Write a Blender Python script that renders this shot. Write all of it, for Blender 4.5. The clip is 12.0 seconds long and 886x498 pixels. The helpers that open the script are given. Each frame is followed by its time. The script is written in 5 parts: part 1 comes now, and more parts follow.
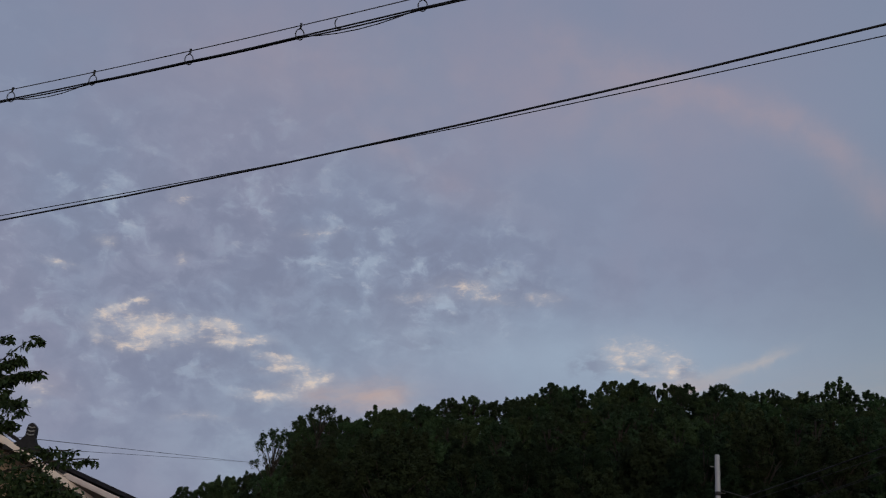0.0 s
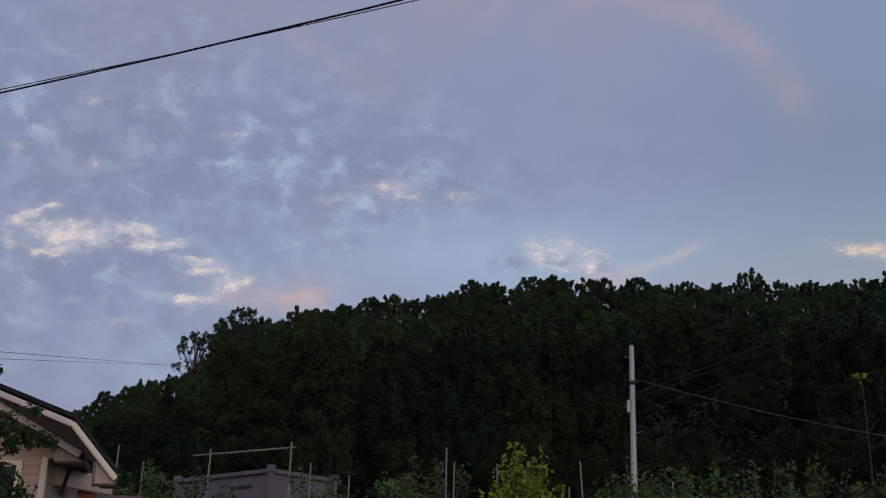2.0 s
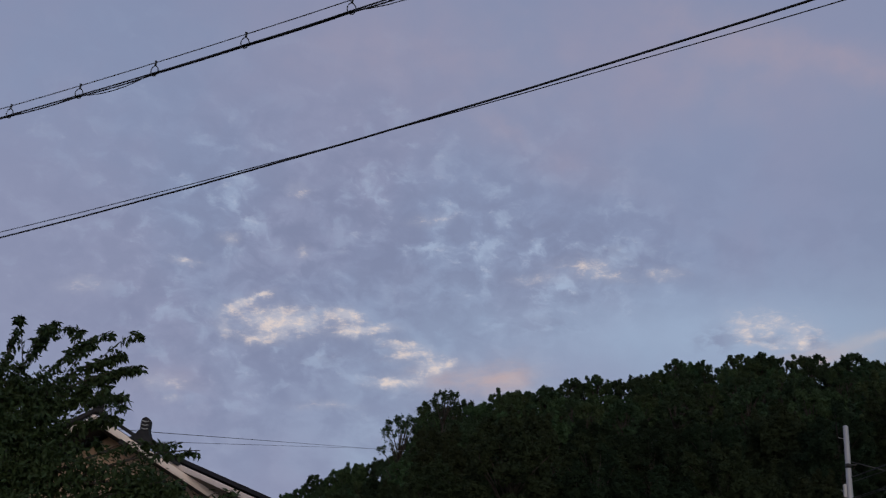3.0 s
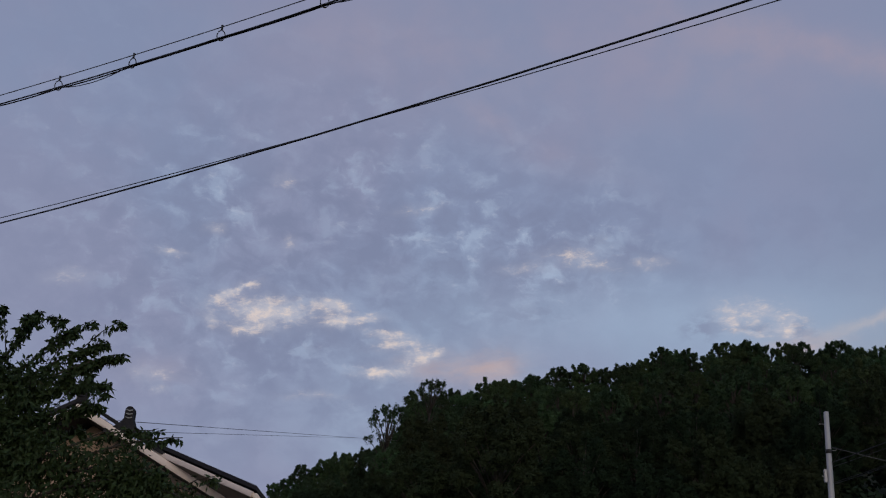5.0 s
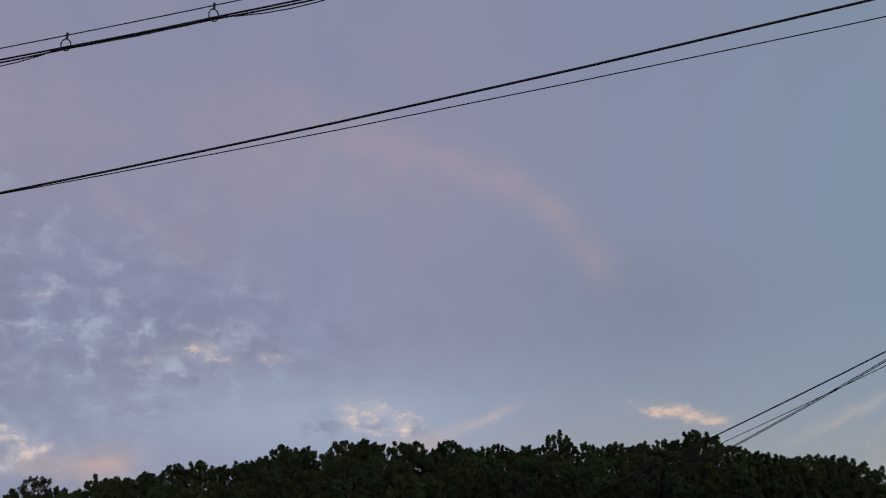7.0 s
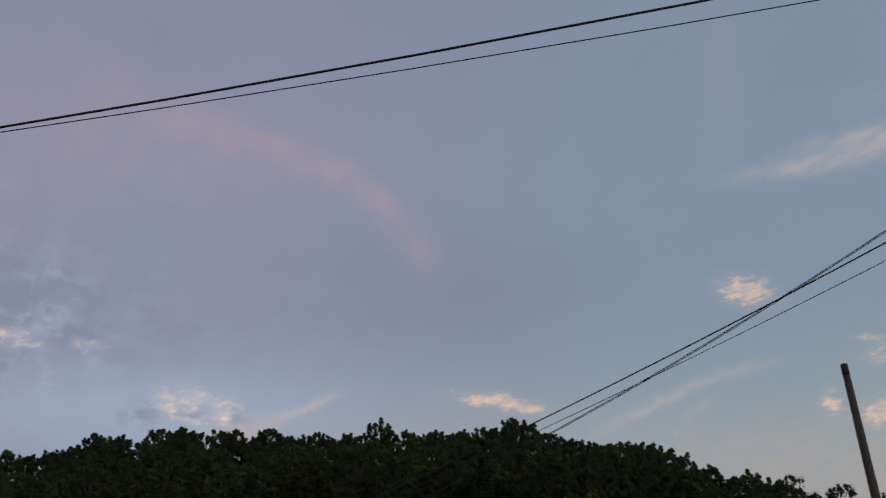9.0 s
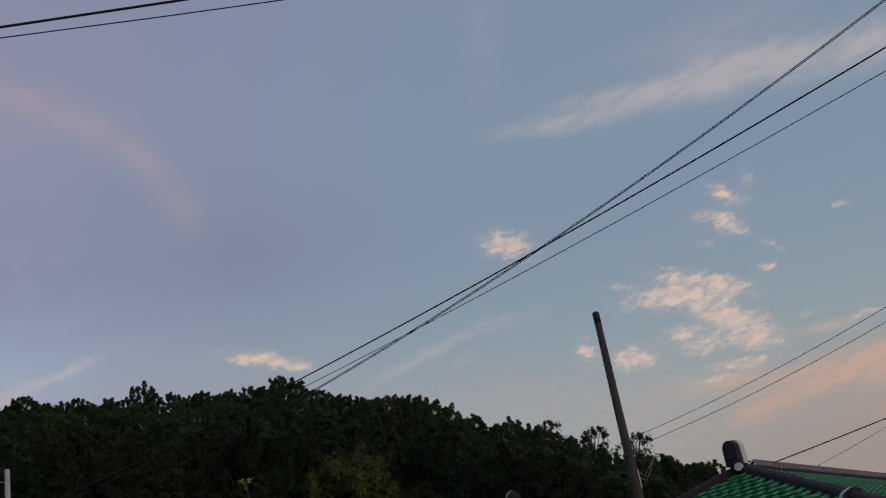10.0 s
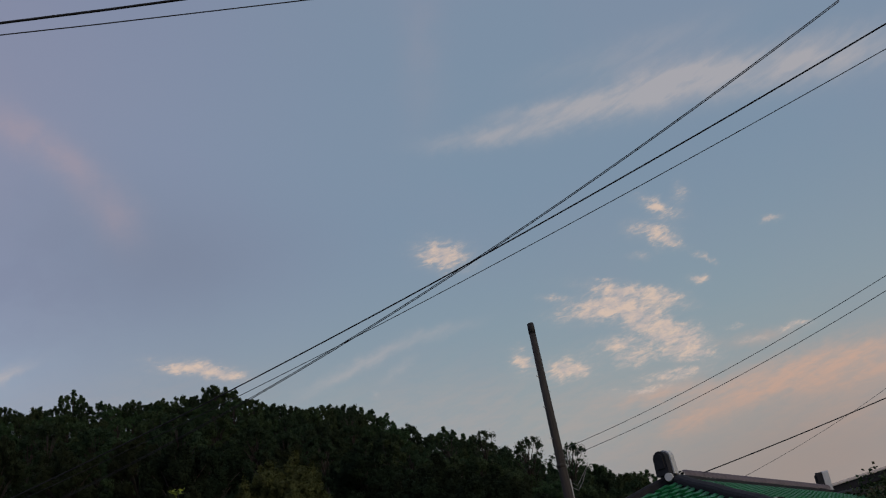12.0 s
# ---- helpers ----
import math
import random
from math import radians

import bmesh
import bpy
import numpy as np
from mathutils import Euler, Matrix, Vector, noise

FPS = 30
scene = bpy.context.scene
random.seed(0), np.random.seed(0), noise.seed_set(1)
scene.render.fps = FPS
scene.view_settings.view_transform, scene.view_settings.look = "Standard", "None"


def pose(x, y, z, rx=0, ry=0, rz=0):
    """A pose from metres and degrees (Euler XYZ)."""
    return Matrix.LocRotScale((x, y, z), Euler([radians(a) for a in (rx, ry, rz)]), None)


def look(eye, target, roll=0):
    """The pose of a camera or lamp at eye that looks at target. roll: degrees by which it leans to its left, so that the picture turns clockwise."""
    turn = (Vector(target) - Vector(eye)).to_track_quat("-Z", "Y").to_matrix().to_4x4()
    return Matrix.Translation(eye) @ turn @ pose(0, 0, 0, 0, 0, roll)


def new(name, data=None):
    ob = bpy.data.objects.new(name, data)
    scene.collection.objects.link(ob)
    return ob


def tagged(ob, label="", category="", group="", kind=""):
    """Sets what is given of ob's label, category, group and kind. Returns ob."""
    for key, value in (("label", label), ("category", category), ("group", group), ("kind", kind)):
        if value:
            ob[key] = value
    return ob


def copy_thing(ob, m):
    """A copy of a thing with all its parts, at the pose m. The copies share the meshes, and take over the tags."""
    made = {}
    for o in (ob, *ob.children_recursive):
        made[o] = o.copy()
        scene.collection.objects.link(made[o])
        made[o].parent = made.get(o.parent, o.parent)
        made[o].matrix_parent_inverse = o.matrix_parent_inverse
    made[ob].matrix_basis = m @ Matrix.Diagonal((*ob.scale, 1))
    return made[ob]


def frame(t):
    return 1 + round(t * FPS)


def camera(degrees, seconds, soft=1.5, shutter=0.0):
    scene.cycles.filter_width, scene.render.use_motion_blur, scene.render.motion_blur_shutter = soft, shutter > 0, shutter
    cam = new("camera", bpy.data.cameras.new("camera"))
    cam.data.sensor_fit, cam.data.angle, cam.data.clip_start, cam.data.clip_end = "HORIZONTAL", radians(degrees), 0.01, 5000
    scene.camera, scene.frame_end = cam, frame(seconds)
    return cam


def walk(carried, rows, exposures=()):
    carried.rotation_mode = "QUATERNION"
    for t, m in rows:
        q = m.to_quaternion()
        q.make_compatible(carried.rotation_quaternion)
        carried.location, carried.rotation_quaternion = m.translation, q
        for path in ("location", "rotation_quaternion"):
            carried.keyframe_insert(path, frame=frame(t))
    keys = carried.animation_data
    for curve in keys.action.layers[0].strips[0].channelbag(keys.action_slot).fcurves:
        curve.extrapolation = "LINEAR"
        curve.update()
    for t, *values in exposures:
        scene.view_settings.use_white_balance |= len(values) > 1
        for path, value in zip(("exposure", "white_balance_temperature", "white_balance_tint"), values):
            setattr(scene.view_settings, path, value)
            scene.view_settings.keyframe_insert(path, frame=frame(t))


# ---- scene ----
cam = camera(41.87, 12.0, soft=1.15, shutter=0.12)
PATH = [
    (0.0, pose(-0.000, -0.000, 1.600, 113.81, -4.24, -1.20)),
    (0.5, pose(-0.008, 0.007, 1.603, 113.03, -4.25, 2.19)),
    (1.0, pose(-0.017, 0.061, 1.619, 112.48, -3.56, 2.44)),
    (1.5, pose(-0.018, 0.213, 1.684, 110.14, -1.84, -2.00)),
    (2.0, pose(0.106, 0.125, 1.614, 109.00, -1.89, -4.52)),
    (2.5, pose(0.197, 0.206, 1.614, 110.30, -3.46, -0.97)),
    (3.0, pose(0.269, 0.234, 1.666, 112.51, -3.88, 5.28)),
    (3.2, pose(0.288, 0.148, 1.646, 113.15, -3.46, 6.82)),
    (4.8, pose(0.364, 0.083, 1.610, 111.80, -3.37, 5.53)),
    (5.0, pose(0.367, 0.103, 1.603, 112.03, -3.42, 4.76)),
    (5.5, pose(0.364, 0.131, 1.617, 113.16, -3.35, 1.56)),
    (6.0, pose(0.395, 0.090, 1.618, 115.38, -1.76, -5.57)),
    (6.5, pose(0.420, 0.075, 1.620, 116.80, 0.34, -11.31)),
    (6.7, pose(0.423, 0.077, 1.619, 116.96, 1.08, -12.39)),
    (8.3, pose(0.426, 0.128, 1.651, 117.17, 1.48, -14.90)),
    (8.5, pose(0.437, 0.141, 1.660, 117.07, 1.77, -15.98)),
    (9.0, pose(0.405, 0.107, 1.614, 116.10, 4.11, -21.36)),
    (9.5, pose(0.385, 0.048, 1.565, 114.09, 7.28, -27.74)),
    (10.0, pose(0.430, 0.080, 1.577, 112.75, 9.51, -31.64)),
    (10.5, pose(0.421, 0.071, 1.580, 112.65, 10.41, -33.66)),
    (11.0, pose(0.375, -0.005, 1.560, 112.74, 10.83, -35.12)),
    (11.5, pose(0.393, 0.002, 1.562, 112.85, 10.85, -35.42)),
    (12.0, pose(0.414, 0.040, 1.569, 112.70, 10.21, -34.80)),
]
EXPOSURES = [(0.0, 0.0, 6760, 7), (0.5, 0.03, 6600, 9), (1.0, 0.06, 6550, 10), (1.5, 0.14, 6500, 10), (2.0, 0.17, 6450, 10), (2.5, 0.14, 6400, 10), (3.0, 0.1, 6350, 10), (5.0, 0.05, 6350, 10), (6.5, 0.06, 6780, 13), (8.5, 0.07, 7000, 13), (9.5, 0.07, 6950, 13), (10.5, 0.05, 6790, 9), (12.0, 0.04, 6740, 9)]
walk(cam, PATH, exposures=EXPOSURES)


# ---- sky and light ----
def lin(r, g, b):
    """sRGB 0..255 to linear."""
    return tuple(((c / 255 + 0.055) / 1.055) ** 2.4 if c > 10 else c / 255 / 12.92 for c in (r, g, b))


world = bpy.data.worlds.new("dusk_sky")
scene.world = world
world.use_nodes = True
WT = world.node_tree
WT.nodes.clear()


def sock(tree, target, value):
    if hasattr(value, "is_linked"):
        tree.links.new(value, target)
    elif value is not None:
        if isinstance(value, tuple) and len(value) == 3 and target.type == "RGBA":
            value = (*value, 1)
        target.default_value = value


def wm(op, a, b=None, c=None, clamp=False):
    n = WT.nodes.new("ShaderNodeMath")
    n.operation, n.use_clamp = op, clamp
    for k, v in enumerate((a, b, c)):
        sock(WT, n.inputs[k], v)
    return n.outputs[0]


def wmix(f, a, b, kind="MIX"):
    n = WT.nodes.new("ShaderNodeMix")
    n.data_type, n.blend_type = "RGBA", kind
    sock(WT, n.inputs[0], f)
    sock(WT, n.inputs[6], a)
    sock(WT, n.inputs[7], b)
    return n.outputs[2]


def wstep(v, lo, hi, a=0.0, b=1.0):
    n = WT.nodes.new("ShaderNodeMapRange")
    n.interpolation_type = "SMOOTHSTEP"
    for k, q in enumerate((v, lo, hi, a, b)):
        sock(WT, n.inputs[k], q)
    return n.outputs[0]


def wnoise(u, v, scale, detail, rough, seed, distort=0.0):
    c = WT.nodes.new("ShaderNodeCombineXYZ")
    sock(WT, c.inputs[0], u)
    sock(WT, c.inputs[1], v)
    c.inputs[2].default_value = seed
    n = WT.nodes.new("ShaderNodeTexNoise")
    WT.links.new(c.outputs[0], n.inputs["Vector"])
    n.inputs["Scale"].default_value, n.inputs["Detail"].default_value = scale, detail
    n.inputs["Roughness"].default_value, n.inputs["Distortion"].default_value = rough, distort
    return n.outputs["Fac"], n.outputs["Color"]


def tone(r, g, b):
    """A colour of this evening's air."""
    return lin(r * 0.993, g * 1.004, b * 0.982)


tc = WT.nodes.new("ShaderNodeTexCoord")
sp = WT.nodes.new("ShaderNodeSeparateXYZ")
WT.links.new(tc.outputs["Generated"], sp.inputs[0])
AZ = wm("MULTIPLY", wm("ARCTAN2", sp.outputs[0], sp.outputs[1]), 57.2958)
EL = wm("MULTIPLY", wm("ARCSINE", sp.outputs[2]), 57.2958)
# slow and fine drift of the air, so that no cloud has a clean edge
_, wa = wnoise(AZ, EL, 0.35, 4, 0.55, 3.1)
ws = WT.nodes.new("ShaderNodeSeparateColor")
WT.links.new(wa, ws.inputs[0])
_, wb = wnoise(AZ, EL, 1.6, 3, 0.6, 7.7)
ws2 = WT.nodes.new("ShaderNodeSeparateColor")
WT.links.new(wb, ws2.inputs[0])
UA = wm("ADD", AZ, wm("ADD", wm("MULTIPLY_ADD", ws.outputs[0], 1.1, -0.55), wm("MULTIPLY_ADD", ws2.outputs[0], 0.7, -0.35)))
UE = wm("ADD", EL, wm("ADD", wm("MULTIPLY_ADD", ws.outputs[1], 0.8, -0.4), wm("MULTIPLY_ADD", ws2.outputs[1], 0.5, -0.25)))


def blob(az, el, a, b, turn=0.0, soft=False):
    """A soft oval of half sizes a, b degrees round a place of the sky; turn lifts its right end."""
    u, v = (AZ, EL) if soft else (UA, UE)
    c, s_ = math.cos(radians(turn)), math.sin(radians(turn))
    du = wm("MULTIPLY", wm("SUBTRACT", u, az), math.cos(radians(el)))
    dv = wm("SUBTRACT", v, el)
    p = wm("MULTIPLY", wm("MULTIPLY_ADD", du, c, wm("MULTIPLY", dv, s_)), 1 / a)
    q = wm("MULTIPLY", wm("MULTIPLY_ADD", dv, c, wm("MULTIPLY", du, -s_)), 1 / b)
    r2 = wm("MULTIPLY_ADD", p, p, wm("MULTIPLY", q, q))
    return wm("EXPONENT", wm("MULTIPLY", r2, -1.0))


def total(parts):
    out = None
    for w, m in parts:
        m = wm("MULTIPLY", m, w)
        out = m if out is None else wm("ADD", out, m)
    return out


N_BIG, _ = wnoise(AZ, EL, 0.09, 5, 0.55, 1.3)
N_MID, _ = wnoise(AZ, wm("MULTIPLY", EL, 1.35), 0.50, 6, 0.52, 5.5, 0.15)
N_FINE, _ = wnoise(AZ, wm("MULTIPLY", EL, 1.7), 1.05, 6, 0.56, 9.2, 0.25)
# fibres drawn out along a slant
fu = wm("ADD", wm("MULTIPLY", AZ, 0.97), wm("MULTIPLY", EL, 0.24))
fv = wm("SUBTRACT", wm("MULTIPLY", EL, 0.97), wm("MULTIPLY", AZ, 0.24))
N_FIB, _ = wnoise(wm("MULTIPLY", fu, 0.45), wm("MULTIPLY", fv, 2.0), 0.8, 6, 0.6, 2.4, 0.3)
N_RIP, _ = wnoise(wm("MULTIPLY", AZ, 0.8), wm("MULTIPLY", EL, 2.6), 1.3, 6, 0.6, 4.1, 0.8)

N_RIP2, _ = wnoise(wm("MULTIPLY", fu, 0.75), wm("MULTIPLY", fv, 2.4), 1.9, 7, 0.66, 8.8, 0.7)
N_LIT, _ = wnoise(AZ, wm("MULTIPLY", EL, 1.8), 1.25, 9, 0.64, 6.3, 0.35)
# clear air: the physical sky under a high grey veil
nishita = WT.nodes.new("ShaderNodeTexSky")
nishita.sky_type, nishita.sun_disc = "NISHITA", False
nishita.sun_elevation, nishita.sun_rotation = radians(10.0), radians(168)
air = wmix(1.0, nishita.outputs[0], (0.1, 0.1, 0.1), "MULTIPLY")

side = wstep(wm("ADD", AZ, wm("MULTIPLY_ADD", N_BIG, 16, -8)), 13, 40)
veil = wmix(side, tone(134, 142, 174), tone(124, 144, 171))
low = wm("MULTIPLY", wstep(EL, 25, 11), 1.0)
veil = wmix(wm("MULTIPLY", low, 0.75), veil, wmix(wstep(AZ, 6, 23), wmix(wstep(AZ, -4, -15), tone(153, 168, 195), tone(143, 147, 177)), tone(145, 161, 168)))
high = wstep(EL, 24, 38)
veil = wmix(wm("MULTIPLY", high, wm("SUBTRACT", 0.55, wm("MULTIPLY", side, 0.35))), veil, tone(128, 134, 166))
col = wmix(0.9, air, veil)

# broad violet-grey cloud cover over the slope and the left, uneven
cover = wm("MULTIPLY", wstep(N_BIG, 0.40, 0.62), wstep(AZ, 24, 4, 0.2, 1.0))
col = wmix(wm("MULTIPLY", cover, 0.55), col, tone(138, 138, 167))
deck = total([(0.8, blob(-13, 21, 11, 8, 0, True)), (0.6, blob(3, 22, 6, 4, 0, True)), (0.5, blob(-18, 14, 9, 5, 0, True)), (0.35, blob(15, 23, 8, 4, 0, True))])
deck = wm("MINIMUM", deck, 1.0)
col = wmix(wm("MULTIPLY", deck, wm("MULTIPLY", wstep(N_MID, 0.60, 0.38), 0.60)), col, tone(121, 127, 158))
# dappled small cloudlets: darker cells with paler breaks between them
N_CELL, _ = wnoise(wm("MULTIPLY", UA, 0.85), wm("MULTIPLY", UE, 1.25), 0.62, 6, 0.55, 12.7, 0.35)
N_PATCH, _ = wnoise(AZ, EL, 0.22, 3, 0.5, 15.1)
patch = wstep(N_PATCH, 0.38, 0.60)
dapple = wm("MINIMUM", total([(1.0, blob(-14, 21, 11, 7, 0, True)), (0.8, blob(-1, 22, 5, 3.5, 0, True))]), 1.0)
cells = wm("MULTIPLY", dapple, wm("MULTIPLY_ADD", patch, 0.7, 0.3))
col = wmix(wm("MULTIPLY", dapple, wm("MULTIPLY", wstep(N_CELL, 0.54, 0.38), 0.55)), col, tone(120, 126, 156))
col = wmix(wm("MULTIPLY", cells, wm("MULTIPLY", wstep(N_CELL, 0.50, 0.68), 0.72)), col, tone(166, 179, 206))
col = wmix(wm("MULTIPLY", cells, wm("MULTIPLY", wstep(N_LIT, 0.54, 0.70), wm("MULTIPLY", wstep(N_CELL, 0.46, 0.60), 0.5))), col, tone(180, 184, 204))
grey = total([(0.55, blob(23.3, 24.9, 7, 3.0, -10, True)), (0.35, blob(25.1, 23.1, 6, 2.5, 0, True))])
col = wmix(wm("MULTIPLY", grey, wm("MULTIPLY_ADD", N_BIG, 0.6, 0.6)), col, tone(120, 130, 157))

clear = blob(7, 18.6, 10, 2.0, 0, True)
col = wmix(wm("MULTIPLY", clear, 0.65), col, tone(154, 170, 198))
# the rose arc and other rosy veils
rose = total([
    (0.5, blob(6.7, 33.6, 3.63, 1.40, -21)), (0.65, blob(10.8, 32.0, 2.24, 1.01, -21)), (0.8, blob(14.7, 31.1, 2.10, 0.89, -21)), (0.85, blob(18.1, 29.8, 1.82, 0.89, -37)),
    (0.8, blob(20.4, 28.1, 1.68, 0.95, -58)), (0.65, blob(22.2, 26.0, 1.54, 1.01, -69)), (0.5, blob(-3.9, 28.5, 1.23, 0.50, -27)), (0.3, blob(0.2, 26.7, 3.63, 0.95, -14)),
    (0.3, blob(7.9, 30.6, 5.59, 1.68, -14)), (0.25, blob(-12.9, 32.0, 5.59, 1.68, 7)), (0.4, blob(-20.2, 14.7, 1.96, 0.67, 7)), (0.3, blob(40.1, 32.0, 1.12, 3.63, -12)),
    (0.28, blob(2, 31, 12, 4, 0, True)), (0.22, blob(-7, 32, 6, 3, 0, True)),
])
rose = wm("MULTIPLY", wm("MINIMUM", rose, 1.0), wm("MULTIPLY_ADD", wstep(N_MID, 0.3, 0.7), 0.55, 0.62))
col = wmix(wm("MULTIPLY", rose, 0.33, clamp=True), col, tone(176, 153, 164))

# peach haze low over the ridge and over the roofs
haze = total([
    (0.55, blob(-3.3, 16.2, 1.54, 0.84, 13)), (0.35, blob(-6.4, 16.1, 1.68, 0.67, 4)), (0.85, blob(55.6, 12.5, 3.22, 0.78, -3)), (0.8, blob(58.2, 12.3, 1.96, 0.95, -1)),
    (0.6, blob(52.6, 12.3, 3.08, 0.62, 2)), (0.6, blob(49.6, 11.5, 1.96, 0.50, 9)), (0.5, blob(48.3, 13.1, 2.52, 0.39, -3)), (0.4, blob(53.3, 14.6, 1.68, 0.34, -7)),
    (0.35, blob(56.0, 10.4, 3.35, 1.01, -4)), (0.5, blob(12.2, 17.5, 1.68, 0.39, 3)),
    (0.22, blob(60, 9, 14, 5, 0, True)), (0.20, blob(36, 14.5, 7, 2.0, 0, True)), (0.12, blob(22, 17.0, 8, 1.4, 0, True)), (0.25, blob(44, 12, 6, 2.5, 0, True)),
])
haze = wm("MULTIPLY", wm("MINIMUM", haze, 1.0), wm("MULTIPLY_ADD", wstep(wm("MULTIPLY_ADD", N_FIB, 0.6, wm("MULTIPLY", N_RIP, 0.4)), 0.34, 0.64), 0.62, 0.55))
col = wmix(wm("MULTIPLY", haze, 0.80, clamp=True), col, tone(205, 168, 155))

dusk = wm("MULTIPLY", blob(54, 8.0, 12, 4.5, 0, True), 0.75)
col = wmix(dusk, col, tone(155, 136, 133))
# thin streaks drawn up to the right
streak = total([
    (0.6, blob(41.3, 27.3, 1.85, 0.42, -6)), (0.85, blob(44.8, 27.2, 2.31, 0.52, -2)), (0.7, blob(46.0, 28.0, 2.16, 0.37, -3)), (1.0, blob(49.7, 27.5, 2.93, 0.72, -0)),
    (1.1, blob(52.8, 27.5, 2.77, 0.96, -2)), (0.9, blob(57.2, 26.9, 3.39, 0.96, -10)), (0.8, blob(61.4, 26.2, 3.08, 0.95, -10)), (0.3, blob(51.6, 29.5, 4.30, 0.79, 1)),
    (0.6, blob(32.6, 17.1, 2.10, 0.31, 18)), (0.55, blob(35.6, 17.9, 2.10, 0.28, 12)), (0.35, blob(38.4, 18.4, 1.40, 0.28, 4)), (0.45, blob(35.7, 16.8, 0.84, 0.22, 28)),
    (0.35, blob(34.2, 15.9, 0.22, 0.11, -10)), (0.8, blob(15.6, 18.5, 1.54, 0.25, 26)), (0.6, blob(13.6, 18.0, 1.68, 0.34, 13)), (0.5, blob(16.6, 18.9, 0.89, 0.20, 17)),
])
streak = wm("MULTIPLY", streak, wm("MULTIPLY_ADD", wstep(N_FIB, 0.30, 0.68), 0.55, 0.45))
col = wmix(wm("MULTIPLY", wm("MINIMUM", streak, 1.0), 0.58, clamp=True), col, tone(186, 176, 181))

# small bright clouds that still catch the sun
lit = wm("ADD", total([
    (1, blob(-14.8, 18.2, 2.10, 0.67, 6)), (1, blob(-11.6, 18.8, 0.62, 0.34, -5)), (1.1, blob(-11.2, 18.0, 0.73, 0.28, 15)), (0.6, blob(-9.8, 18.3, 0.84, 0.22, 10)),
    (0.8, blob(-17.3, 18.6, 0.78, 0.20, 28)), (0.7, blob(-16.1, 19.2, 0.67, 0.17, 22)), (0.5, blob(-17.8, 17.4, 0.39, 0.31, 28)), (0.55, blob(-15.8, 17.3, 1.12, 0.28, 7)),
    (0.75, blob(-8.6, 17.6, 1.12, 0.28, -4)), (1.0, blob(-9.0, 15.7, 1.17, 0.28, 0)), (0.85, blob(-6.8, 16.7, 1.06, 0.39, 16)), (0.6, blob(-8.3, 17.1, 1.12, 0.25, 9)),
    (0.4, blob(-20.3, 14.5, 1.29, 0.36, 3)), (0.4, blob(-19.7, 13.8, 0.45, 0.17, 7)), (0.35, blob(-12.3, 14.3, 1.40, 0.22, 5)), (0.5, blob(-20.2, 20.4, 0.73, 0.17, 0)),
    (0.5, blob(-18.1, 21.7, 0.42, 0.28, 8)), (0.45, blob(-14.2, 21.6, 0.34, 0.34, 7)), (0.35, blob(-14.9, 24.5, 0.39, 0.50, 67)), (0.35, blob(-25.0, 18.5, 1.12, 0.34, 10)),
    (0.35, blob(-7.6, 23.8, 1.12, 0.25, 14)),
]), total([
    (0.36, blob(0.7, 21.9, 1.45, 0.48, 1)), (0.36, blob(2.1, 21.5, 1.12, 0.34, -10)), (0.4, blob(4.9, 21.6, 0.95, 0.31, -1)), (0.35, blob(-2.0, 21.2, 1.12, 0.28, 2)),
    (0.55, blob(9.8, 19.2, 1.57, 0.62, -2)), (0.5, blob(8.7, 18.6, 0.78, 0.39, -1)), (0.5, blob(11.6, 18.6, 0.84, 0.45, -2)), (0.6, blob(10.9, 18.1, 1.40, 0.28, -2)),
]))
lit = wm("MINIMUM", wm("MULTIPLY", lit, 1.05), 1.05)
body = wm("MULTIPLY", lit, wm("MULTIPLY_ADD", wstep(N_FINE, 0.35, 0.65), 0.5, 0.42))
col = wmix(wm("MINIMUM", body, 0.85), col, tone(172, 172, 190))
edge = wm("MULTIPLY_ADD", wm("SUBTRACT", wm("MULTIPLY_ADD", N_LIT, 0.6, wm("MULTIPLY", N_RIP2, 0.4)), 0.5), 2.6, wm("MULTIPLY", lit, 0.9))
glow = wm("MULTIPLY", wstep(edge, 0.12, 1.0), wm("MINIMUM", wm("MULTIPLY", lit, 2.4), 1.0))
col = wmix(wm("MULTIPLY", glow, 0.80, clamp=True), col, wmix(wstep(N_LIT, 0.44, 0.64), tone(186, 182, 195), tone(222, 203, 198)))
